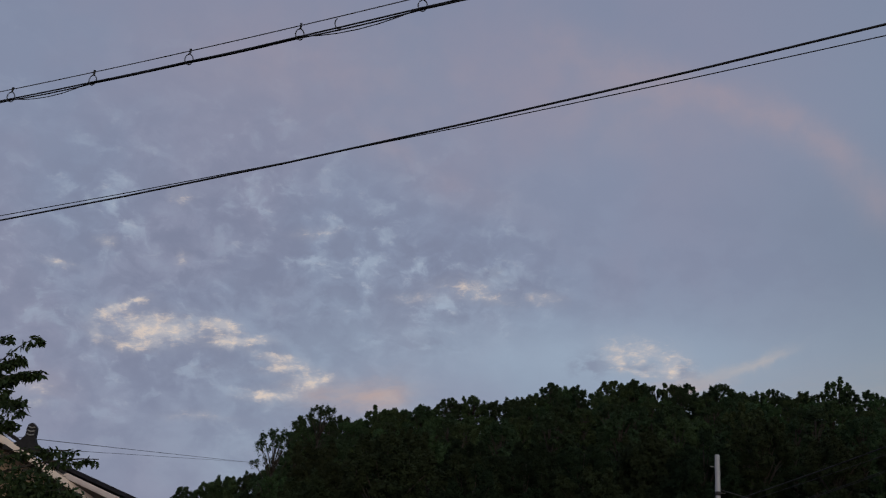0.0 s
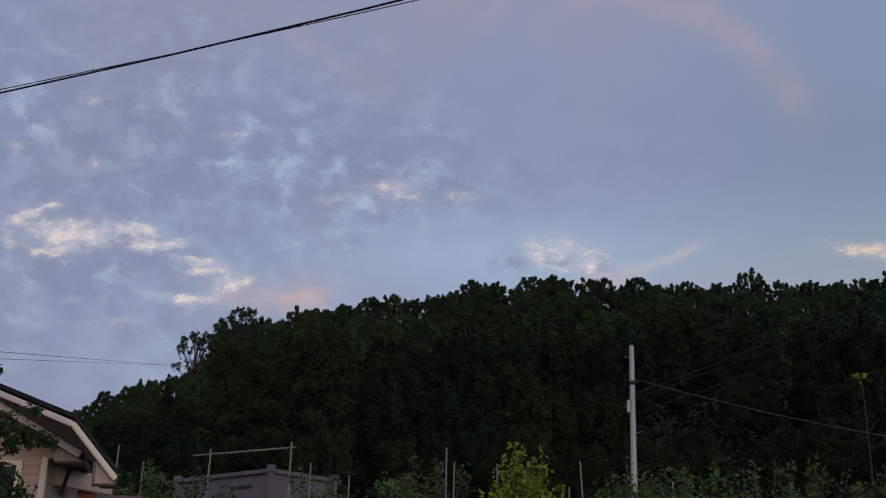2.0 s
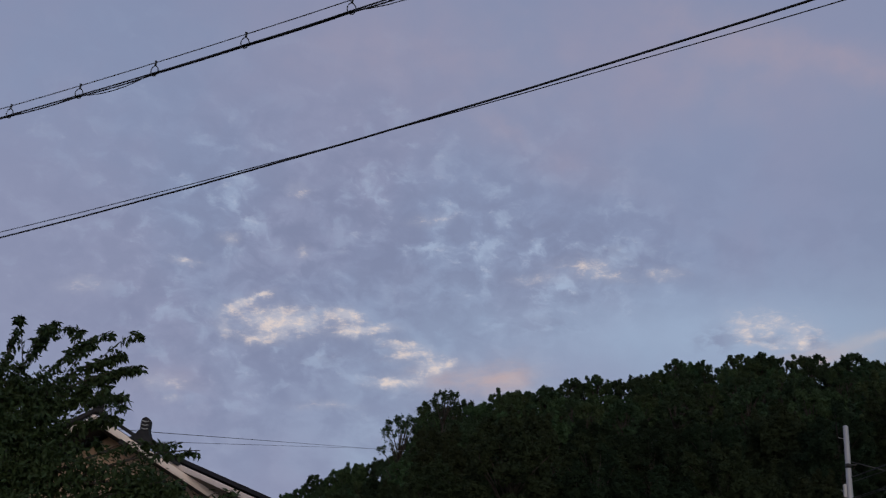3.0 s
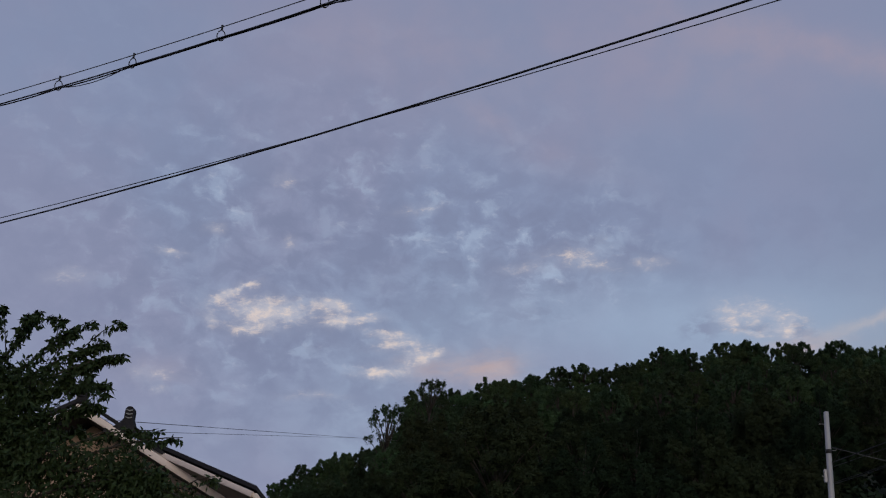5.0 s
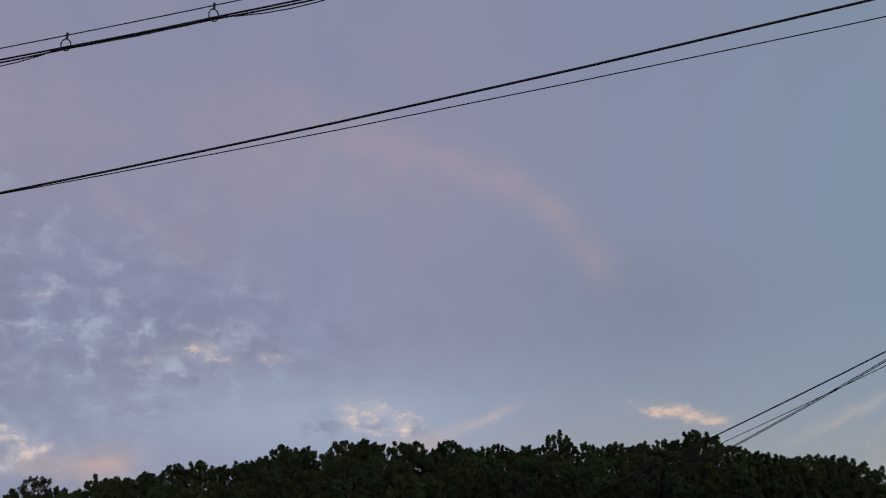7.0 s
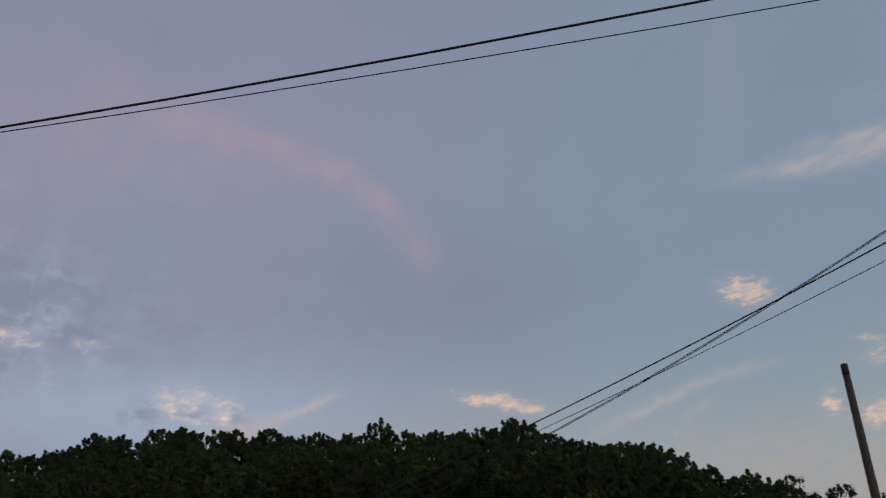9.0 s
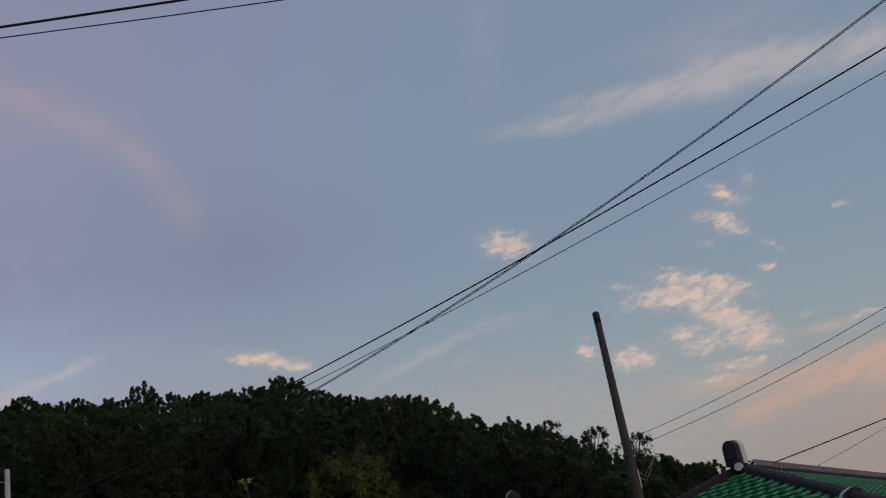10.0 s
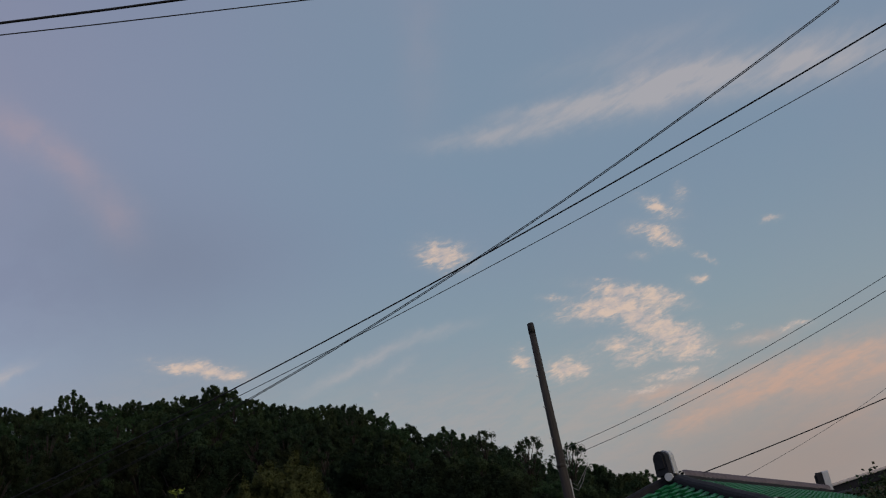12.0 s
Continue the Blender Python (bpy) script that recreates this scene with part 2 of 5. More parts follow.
bank = wm("ADD", total([
    (1.2, blob(39.0, 22.0, 1.12, 0.56, -19)), (1.1, blob(25.4, 18.4, 1.62, 0.36, -13)), (0.7, blob(26.9, 17.9, 0.95, 0.22, -16)), (0.9, blob(50.7, 21.9, 0.89, 0.31, -36)),
    (0.9, blob(50.3, 20.7, 0.75, 0.56, -36)), (0.5, blob(51.9, 22.3, 0.36, 0.50, -16)), (0.45, blob(49.1, 21.3, 0.62, 0.39, -15)), (0.55, blob(50.8, 20.0, 0.56, 0.17, -26)),
    (0.4, blob(49.0, 19.9, 0.45, 0.22, -25)), (0.6, blob(52.1, 18.9, 0.56, 0.11, -38)), (0.65, blob(51.6, 18.0, 0.45, 0.20, -15)), (0.6, blob(55.9, 19.9, 0.39, 0.17, -7)),
    (0.6, blob(46.9, 19.3, 0.39, 0.11, -14)), (0.5, blob(44.1, 18.8, 0.56, 0.17, -13)),
]), total([
    (1.0, blob(46.1, 17.9, 1.62, 0.50, -3)), (0.9, blob(47.7, 18.5, 1.73, 0.31, -18)), (0.9, blob(49.7, 17.6, 1.12, 0.39, -25)), (1.0, blob(48.0, 17.2, 1.40, 0.67, -34)),
    (1.0, blob(49.2, 16.1, 1.29, 0.56, -32)), (0.95, blob(50.2, 15.3, 1.12, 0.62, -20)), (0.75, blob(47.0, 15.9, 1.29, 0.42, -5)), (0.8, blob(47.7, 15.1, 1.12, 0.34, -5)),
    (0.8, blob(50.3, 14.5, 1.01, 0.28, -14)), (1.0, blob(44.1, 15.2, 1.12, 0.56, -6)), (0.8, blob(41.9, 16.1, 0.39, 0.62, -12)), (0.7, blob(49.2, 13.9, 1.45, 0.28, -6)),
    (0.6, blob(47.5, 13.5, 1.45, 0.22, -8)), (0.4, blob(52.7, 15.5, 0.45, 0.11, -15)), (0.5, blob(53.3, 14.6, 0.62, 0.17, -15)), (0.6, blob(55.5, 14.6, 0.84, 0.20, -3)),
]))
grain = wm("MULTIPLY_ADD", N_RIP, 0.35, wm("MULTIPLY_ADD", N_LIT, 0.25, wm("MULTIPLY", N_RIP2, 0.40)))
veiled = wm("MULTIPLY", wm("MINIMUM", bank, 1.0), wm("MULTIPLY_ADD", wstep(grain, 0.36, 0.60), 0.60, 0.20))
col = wmix(veiled, col, tone(182, 172, 174))
bank = wm("MULTIPLY", wstep(wm("MULTIPLY_ADD", wm("SUBTRACT", grain, 0.5), 5.2, wm("MULTIPLY", wm("MINIMUM", bank, 1.1), 1.0)), 0.12, 1.25), wm("MINIMUM", wm("MULTIPLY", bank, 2.4), 1.0))
col = wmix(wm("MULTIPLY", bank, 0.76, clamp=True), col, wmix(wstep(N_LIT, 0.40, 0.64), tone(188, 174, 177), tone(216, 190, 179)))
# grey undersides beside the bright banks
shade = total([
    (0.8, blob(7.4, 18.4, 0.84, 0.67, -1)), (0.6, blob(9.8, 18.3, 0.95, 0.28, -1)), (0.6, blob(12.0, 18.2, 0.67, 0.45, -2)), (0.7, blob(2.1, 22.7, 0.95, 0.36, 0)),
    (0.6, blob(3.6, 22.0, 1.12, 0.34, -0)), (0.5, blob(0.4, 20.6, 1.68, 0.50, 1)), (0.5, blob(-1.3, 18.9, 1.96, 0.56, 2)), (0.5, blob(-12.3, 16.8, 2.52, 0.56, 5)),
    (0.45, blob(-8.1, 15.2, 1.68, 0.22, 4)), (0.4, blob(-18.3, 16.4, 2.24, 0.56, 7)),
])
shade = wm("MULTIPLY", shade, wstep(N_FINE, 0.60, 0.42))
col = wmix(wm("MULTIPLY", shade, 0.75, clamp=True), col, tone(124, 129, 158))

bg = WT.nodes.new("ShaderNodeBackground")
WT.links.new(col, bg.inputs[0])
bg.inputs[1].default_value = 1.0
wo = WT.nodes.new("ShaderNodeOutputWorld")
WT.links.new(bg.outputs[0], wo.inputs[0])

sun = new("sun", bpy.data.lights.new("sun", "SUN"))
sun.data.energy, sun.data.angle, sun.data.color = 0.8, radians(40), (1.0, 0.80, 0.65)
sun.matrix_world = look((12, -58, 11), (0, 0, 0))


# ---- materials ----
def material(name, colour, colour2, scale=8.0, rough=0.7, bump=0.2, metal=0.0, vary=0.0, detail=6, spec=0.4, stretch=(1, 1, 1), hue=None):
    """Two tones mixed by grain at two scales, with relief; vary: a change of value from piece to piece."""
    m = bpy.data.materials.new(name)
    m.use_nodes = True
    t = m.node_tree
    bs = t.nodes["Principled BSDF"]
    co = t.nodes.new("ShaderNodeTexCoord")
    mp = t.nodes.new("ShaderNodeMapping")
    mp.inputs["Scale"].default_value = stretch
    t.links.new(co.outputs["Object"], mp.inputs[0])
    n1 = t.nodes.new("ShaderNodeTexNoise")
    n1.inputs["Scale"].default_value, n1.inputs["Detail"].default_value, n1.inputs["Roughness"].default_value = scale, detail, 0.6
    n2 = t.nodes.new("ShaderNodeTexNoise")
    n2.inputs["Scale"].default_value, n2.inputs["Detail"].default_value = scale * 0.13, 3
    for n in (n1, n2):
        t.links.new(mp.outputs[0], n.inputs["Vector"])
    ad = t.nodes.new("ShaderNodeMath")
    ad.operation = "MULTIPLY_ADD"
    t.links.new(n1.outputs["Fac"], ad.inputs[0])
    ad.inputs[1].default_value = 0.55
    half = t.nodes.new("ShaderNodeMath")
    half.operation = "MULTIPLY"
    t.links.new(n2.outputs["Fac"], half.inputs[0])
    half.inputs[1].default_value = 0.45
    t.links.new(half.outputs[0], ad.inputs[2])
    mr = t.nodes.new("ShaderNodeMapRange")
    mr.inputs[1].default_value, mr.inputs[2].default_value = 0.32, 0.68
    t.links.new(ad.outputs[0], mr.inputs[0])
    mx = t.nodes.new("ShaderNodeMix")
    mx.data_type = "RGBA"
    t.links.new(mr.outputs[0], mx.inputs[0])
    mx.inputs[6].default_value, mx.inputs[7].default_value = (*colour, 1), (*colour2, 1)
    out = mx.outputs[2]
    if vary:
        oi = t.nodes.new("ShaderNodeObjectInfo")
        gi = t.nodes.new("ShaderNodeNewGeometry")
        sm = t.nodes.new("ShaderNodeMath")
        sm.operation = "ADD"
        t.links.new(oi.outputs["Random"], sm.inputs[0])
        t.links.new(gi.outputs["Random Per Island"], sm.inputs[1])
        vr = t.nodes.new("ShaderNodeMapRange")
        vr.inputs[1].default_value, vr.inputs[2].default_value = 0.0, 2.0
        vr.inputs[3].default_value, vr.inputs[4].default_value = 1 - vary, 1 + vary
        t.links.new(sm.outputs[0], vr.inputs[0])
        hs = t.nodes.new("ShaderNodeHueSaturation")
        t.links.new(vr.outputs[0], hs.inputs["Value"])
        if hue:
            hr = t.nodes.new("ShaderNodeMapRange")
            hr.inputs[3].default_value, hr.inputs[4].default_value = 0.5 - hue, 0.5 + hue
            t.links.new(oi.outputs["Random"], hr.inputs[0])
            t.links.new(hr.outputs[0], hs.inputs["Hue"])
        t.links.new(out, hs.inputs["Color"])
        out = hs.outputs[0]
    t.links.new(out, bs.inputs["Base Color"])
    bs.inputs["Roughness"].default_value, bs.inputs["Metallic"].default_value = rough, metal
    bs.inputs["Specular IOR Level"].default_value = spec
    if bump:
        bp = t.nodes.new("ShaderNodeBump")
        bp.inputs["Strength"].default_value, bp.inputs["Distance"].default_value = bump, 0.02
        t.links.new(n1.outputs["Fac"], bp.inputs["Height"])
        t.links.new(bp.outputs[0], bs.inputs["Normal"])
    return m


LEAF = material("hill_foliage", (0.029, 0.054, 0.025), (0.068, 0.104, 0.046), 0.5, 0.85, 0, vary=0.34, spec=0.08, hue=0.03)
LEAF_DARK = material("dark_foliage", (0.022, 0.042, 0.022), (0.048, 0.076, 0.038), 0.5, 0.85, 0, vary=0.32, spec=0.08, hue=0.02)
# leaf colour of the lower slope, darkened: its shade is painted into the colour
LEAF_FOOT_SHADE = material("shaded_slope_foliage", (0.012, 0.022, 0.012), (0.025, 0.038, 0.020), 0.5, 0.9, 0, vary=0.30, spec=0.05, hue=0.02)
# olive leaves, also taken darker to paint in shade low on the slope
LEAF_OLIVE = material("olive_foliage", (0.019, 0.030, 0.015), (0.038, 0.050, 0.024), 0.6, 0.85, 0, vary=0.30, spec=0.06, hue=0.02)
LEAF_PALE = material("pale_foliage", (0.045, 0.062, 0.020), (0.115, 0.130, 0.046), 0.9, 0.8, 0, vary=0.4, spec=0.1, hue=0.02)
LEAF_YARD = material("fruit_tree_leaf", (0.013, 0.026, 0.009), (0.034, 0.052, 0.016), 6, 0.6, 0, vary=0.45, spec=0.2, hue=0.015)
LEAF_ORCHARD = material("orchard_leaf", (0.045, 0.085, 0.024), (0.090, 0.135, 0.044), 4, 0.65, 0, vary=0.45, spec=0.3, hue=0.02)
LEAF_YELLOW = material("yellow_green_leaf", (0.16, 0.22, 0.02), (0.26, 0.30, 0.03), 4, 0.6, 0, vary=0.35, spec=0.3)
BARK = material("bark", (0.028, 0.024, 0.020), (0.065, 0.055, 0.046), 9, 0.9, 0.6, stretch=(1, 1, 0.25))
SOIL = material("grassy_soil", (0.018, 0.026, 0.010), (0.045, 0.045, 0.024), 1.2, 0.95, 0.5)
CABLE = material("black_cable_sheath", (0.012, 0.012, 0.013), (0.024, 0.024, 0.026), 30, 0.5, 0.05, spec=0.3)
WIRE = material("weathered_wire", (0.05, 0.05, 0.055), (0.09, 0.09, 0.095), 40, 0.5, 0.05, metal=0.3)
STEEL = material("galvanised_steel", (0.34, 0.34, 0.35), (0.50, 0.49, 0.49), 7, 0.55, 0.12, metal=0.25, stretch=(1, 1, 0.3))
POLE_WOOD = material("weathered_pole", (0.026, 0.023, 0.021), (0.078, 0.066, 0.055), 10, 0.85, 0.5, stretch=(1, 1, 0.12))
DARK_CAP = material("pole_cap", (0.012, 0.011, 0.012), (0.03, 0.03, 0.03), 12, 0.7, 0.1)
SIDING = material("vinyl_siding", (0.44, 0.335, 0.285), (0.54, 0.41, 0.345), 5, 0.6, 0.1, vary=0.05)
WHITE = material("white_trim_paint", (0.76, 0.64, 0.55), (0.86, 0.75, 0.66), 6, 0.5, 0.1)
SOFFIT = material("brown_soffit_board", (0.13, 0.105, 0.085), (0.21, 0.17, 0.14), 6, 0.8, 0.2, stretch=(0.2, 1, 1))
SLATE = material("dark_roof_tile", (0.014, 0.014, 0.017), (0.036, 0.035, 0.038), 14, 0.8, 0.3, vary=0.2, spec=0.2)
BRICK = material("orange_brick", (0.30, 0.10, 0.045), (0.42, 0.16, 0.07), 16, 0.85, 0.4, vary=0.2)
GREEN = material("green_painted_tile", (0.009, 0.125, 0.038), (0.016, 0.20, 0.065), 9, 0.42, 0.25, vary=0.22)
RIDGE_DARK = material("charcoal_ridge_plaster", (0.016, 0.016, 0.019), (0.040, 0.038, 0.041), 11, 0.85, 0.4, spec=0.2)
RIDGE_CAP = material("dusty_rose_ridge_tile", (0.10, 0.080, 0.085), (0.17, 0.135, 0.14), 13, 0.7, 0.3, vary=0.2)
LIME = material("white_lime_rim", (0.46, 0.46, 0.46), (0.62, 0.62, 0.61), 14, 0.7, 0.2)
BAND = material("dusty_lime", (0.24, 0.24, 0.24), (0.38, 0.38, 0.37), 14, 0.8, 0.2)
BOX_PAINT = material("grey_violet_box_paint", (0.11, 0.098, 0.112), (0.155, 0.136, 0.150), 3, 0.6, 0.15)
TAN = material("tan_gable_panel", (0.42, 0.30, 0.22), (0.52, 0.38, 0.29), 6, 0.8, 0.2)
STAKE = material("dull_stake_steel", (0.13, 0.135, 0.14), (0.24, 0.24, 0.245), 8, 0.6, 0.1, metal=0.2, stretch=(1, 1, 0.3))
GLASS = bpy.data.materials.new("window_glass")
GLASS.use_nodes = True
GLASS.node_tree.nodes["Principled BSDF"].inputs["Base Color"].default_value = (0.02, 0.022, 0.025, 1)
GLASS.node_tree.nodes["Principled BSDF"].inputs["Roughness"].default_value = 0.06


# ---- building helpers ----
def mesh_of(name, verts, faces, mat, smooth=False):
    me = bpy.data.meshes.new(name)
    me.from_pydata([tuple(map(float, v)) for v in verts], [], [tuple(f) for f in faces])
    me.materials.append(mat)
    if smooth:
        me.polygons.foreach_set("use_smooth", [True] * len(me.polygons))
    me.update()
    return me


def part(name, bm, mat, parent=None, label="", smooth=False):
    """One bmesh (or ready mesh) as one mesh object under a thing or part."""
    if isinstance(bm, bmesh.types.BMesh):
        me = bpy.data.meshes.new(name)
        bm.to_mesh(me)
        bm.free()
        me.materials.append(mat)
        if smooth:
            me.polygons.foreach_set("use_smooth", [True] * len(me.polygons))
    else:
        me = bm
    ob = new(name, me)
    if parent is not None:
        ob.parent = parent
    return tagged(ob, label)


def thing(name, at=(0, 0, 0), label="", category="", group="", kind=""):
    ob = new(name)
    ob.empty_display_size = 0.2
    ob.location = at
    return tagged(ob, label, category, group, kind)


def box(bm, lo, hi, bevel=0.0, m=None):
    g = bmesh.ops.create_cube(bm, size=1)
    lo, hi = Vector(lo), Vector(hi)
    for v in g["verts"]:
        v.co = Vector([lo[k] + (v.co[k] + 0.5) * (hi[k] - lo[k]) for k in range(3)])
    if bevel:
        es = list({e for v in g["verts"] for e in v.link_edges})
        r = bmesh.ops.bevel(bm, geom=es, offset=bevel, segments=2, affect="EDGES")
        vs = list({v for f in r["faces"] for v in f.verts} | {v for v in g["verts"] if v.is_valid})
    else:
        vs = g["verts"]
    if m is not None:
        bmesh.ops.transform(bm, matrix=m, verts=list(bm.verts) if not bevel else vs)
    return bm


def beam(a, b, wide, tall, bevel=0.012, up=(0, 0, 1)):
    """A squared board from a to b, hung so that a and b lie on its top centre line."""
    a, b = Vector(a), Vector(b)
    d = b - a
    x = d.normalized()
    y = Vector(up).cross(x).normalized()
    z = x.cross(y)
    bm = bmesh.new()
    box(bm, (0, -wide / 2, -tall), (d.length, wide / 2, 0), bevel)
    m = Matrix((x, y, z)).transposed().to_4x4()
    m.translation = a
    bmesh.ops.transform(bm, matrix=m, verts=bm.verts)
    return bm


def tube(pts, radii, sides=6, cap=True):
    """Verts and faces of a round tapering limb through the points."""
    pts = [Vector(p) for p in pts]
    vs, fs = [], []
    for k, p in enumerate(pts):
        d = (pts[min(k + 1, len(pts) - 1)] - pts[max(k - 1, 0)]).normalized()
        ref = Vector((0, 0, 1)) if abs(d.z) < 0.9 else Vector((1, 0, 0))
        u = d.cross(ref).normalized()
        v = d.cross(u)
        for j in range(sides):
            a = 2 * math.pi * j / sides
            vs.append(p + radii[k] * (math.cos(a) * u + math.sin(a) * v))
    for k in range(len(pts) - 1):
        for j in range(sides):
            a, b = k * sides + j, k * sides + (j + 1) % sides
            fs.append((a, b, b + sides, a + sides))
    if cap:
        fs.append(tuple(range(sides))[::-1])
        fs.append(tuple(range((len(pts) - 1) * sides, len(pts) * sides)))
    return vs, fs


def join(parts):
    vs, fs = [], []
    for v, f in parts:
        n = len(vs)
        vs += list(v)
        fs += [tuple(i + n for i in q) for q in f]
    return vs, fs


def leaves(centres, size, rng, droop=0.0, wide=0.5):
    """Folded pointed leaves (four triangles each) at the given places."""
    n = len(centres)
    a = rng.uniform(0, 2 * np.pi, n)
    pitch = rng.normal(0.0, 0.6, n) - droop
    d = np.stack([np.cos(a) * np.cos(pitch), np.sin(a) * np.cos(pitch), np.sin(pitch)], 1)
    r = rng.normal(size=(n, 3))
    s_ = np.cross(d, r)
    s_ /= np.linalg.norm(s_, axis=1, keepdims=True) + 1e-9
    u = np.cross(s_, d)
    L = (size * rng.uniform(0.65, 1.3, n))[:, None]
    c = np.asarray(centres)
    base, tip = c, c + d * L
    mid = c + d * L * 0.45 - u * L * 0.10
    le, ri = c + d * L * 0.45 + s_ * L * wide / 2, c + d * L * 0.45 - s_ * L * wide / 2
    vs = np.stack([base, le, tip, ri, mid], 1).reshape(-1, 3)
    i = np.arange(n)[:, None] * 5
    fs = np.concatenate([i + [0, 4, 1], i + [4, 2, 1], i + [0, 3, 4], i + [4, 3, 2]])
    return vs, fs


def crown_mesh(name, centres, normals, size, rng, mat):
    """Broad leaf sprays that lie along the crown's outside, one quad each."""
    n = len(centres)
    nn = normals + rng.normal(0, 0.38, (n, 3))
    nn /= np.linalg.norm(nn, axis=1, keepdims=True) + 1e-9
    d = np.cross(nn, rng.normal(size=(n, 3)))
    d /= np.linalg.norm(d, axis=1, keepdims=True) + 1e-9
    e = np.cross(nn, d)
    L = (size * rng.uniform(0.6, 1.35, n))[:, None]
    vs = np.stack([centres - d * L * 0.55, centres + e * L * 0.36 + nn * L * 0.06, centres + d * L * 0.55, centres - e * L * 0.36 + nn * L * 0.06], 1).reshape(-1, 3)
    fs = np.arange(n * 4).reshape(-1, 4)
    me = bpy.data.meshes.new(name)
    me.from_pydata(vs.tolist(), [], fs.tolist())
    me.materials.append(mat)
    me.update()
    return me


def leaf_mesh(name, centres, size, rng, mat, droop=0.0, wide=0.5):
    vs, fs = leaves(centres, size, rng, droop, wide)
    me = bpy.data.meshes.new(name)
    me.from_pydata(vs.tolist(), [], fs.tolist())
    me.materials.append(mat)
    me.update()
    return me


# ---- ground ----
CREST = [(-180, 4), (-60, 5), (-24, 5.5), (-15, 6.5), (-13.7, 9.6), (-12.2, 10.6), (-10.6, 11.1), (-9.3, 11.6), (-8.2, 12.0), (-7.0, 14.4), (-5.2, 14.8), (-3.5, 15.0), (-2.2, 15.6), (-0.7, 15.6), (0.5, 16.1), (1.8, 16.2), (3.3, 16.1), (4.7, 16.8), (6.2, 17.2), (7.5, 17.1), (9.8, 17.6), (12.8, 17.2), (14.2, 17.4), (16.2, 17.0), (19.1, 17.2), (21.9, 17.0), (24.0, 17.0), (26.0, 17.1), (27.4, 16.6), (28.8, 16.0), (31.5, 15.4), (32.9, 15.2), (35.0, 14.1), (36.8, 13.1), (39.1, 12.7), (40.3, 11.6), (41.9, 11.0), (46.6, 9.6), (52, 7.0), (70, 5), (180, 4)]
RIDGE_R, TREE_H = 176.0, 8.2


def crest(az):
    return float(np.interp(az, [c[0] for c in CREST], [c[1] for c in CREST]))


def sstep(v, lo, hi):
    v = min(max((v - lo) / (hi - lo), 0), 1)
    return v * v * (3 - 2 * v)


def ground_z(x, y):
    r, az = math.hypot(x, y), math.degrees(math.atan2(x, y))
    top = 1.6 + RIDGE_R * math.tan(radians(crest(az))) - TREE_H
    z = 3.7 * sstep(r, 12, 36) * (1 - 0.8 * sstep(abs(az - 10), 22, 40)) + 1.2 * sstep(r, 40, 60)
    if r < RIDGE_R:
        z += max(top - 4.9, 0) * sstep(r, 38, RIDGE_R + 26) / sstep(RIDGE_R, 38, RIDGE_R + 26)
    else:
        z += max(top - 4.9, 0) * (1 - 0.5 * sstep(r, RIDGE_R, 420) - 0.5 * sstep(r, 420, 1500))
    return z + 0.12 * noise.noise((x * 0.15, y * 0.15, 0)) * sstep(r, 3, 10)


def build_ground():
    rs = [0.0] + [2.0 * 1.16 ** k for k in range(54)]
    azs = sorted(set([a * 1.5 for a in range(-20, 42)] + list(range(-180, -30, 6)) + list(range(63, 180, 6))))
    vs, fs = [(0, 0, ground_z(0, 0))], []
    for r in rs[1:]:
        for a in azs:
            x, y = r * math.sin(radians(a)), r * math.cos(radians(a))
            vs.append((x, y, ground_z(x, y)))
    n = len(azs)
    for j in range(n):
        fs.append((0, 1 + (j + 1) % n, 1 + j))
        for k in range(len(rs) - 2):
            a, b = 1 + k * n + j, 1 + k * n + (j + 1) % n
            fs.append((a, b, b + n, a + n))
    ob = part("ground", mesh_of("ground", vs, fs, SOIL, True), SOIL)
    tagged(ob, "grassy earth rising to a wooded hill", "ground", kind="structure")


build_ground()


# ---- the wooded hill ----
def tuft(c, rx, rz, rng, dense, clump, per, point=0.0):
    """Leaf places and outward directions over one tuft of a crown; point narrows its top."""
    n = max(int(dense * (rx * rx + rx * rz) * 30), 10)
    d = rng.normal(size=(n, 3))
    d /= np.linalg.norm(d, axis=1, keepdims=True)
    out = d * rng.uniform(0.35, 1.06, (n, 1))
    out[:, :2] *= np.clip(1.0 - point * out[:, 2:3], 0.15, 1.6)
    q = np.array(c) + out * [rx, rx, rz]
    m = np.repeat(q, per, 0) + rng.normal(0, clump, (n * per, 3))
    return m, np.repeat(d * [1, 1, 0.8] + [0, 0, 0.25], per, 0)


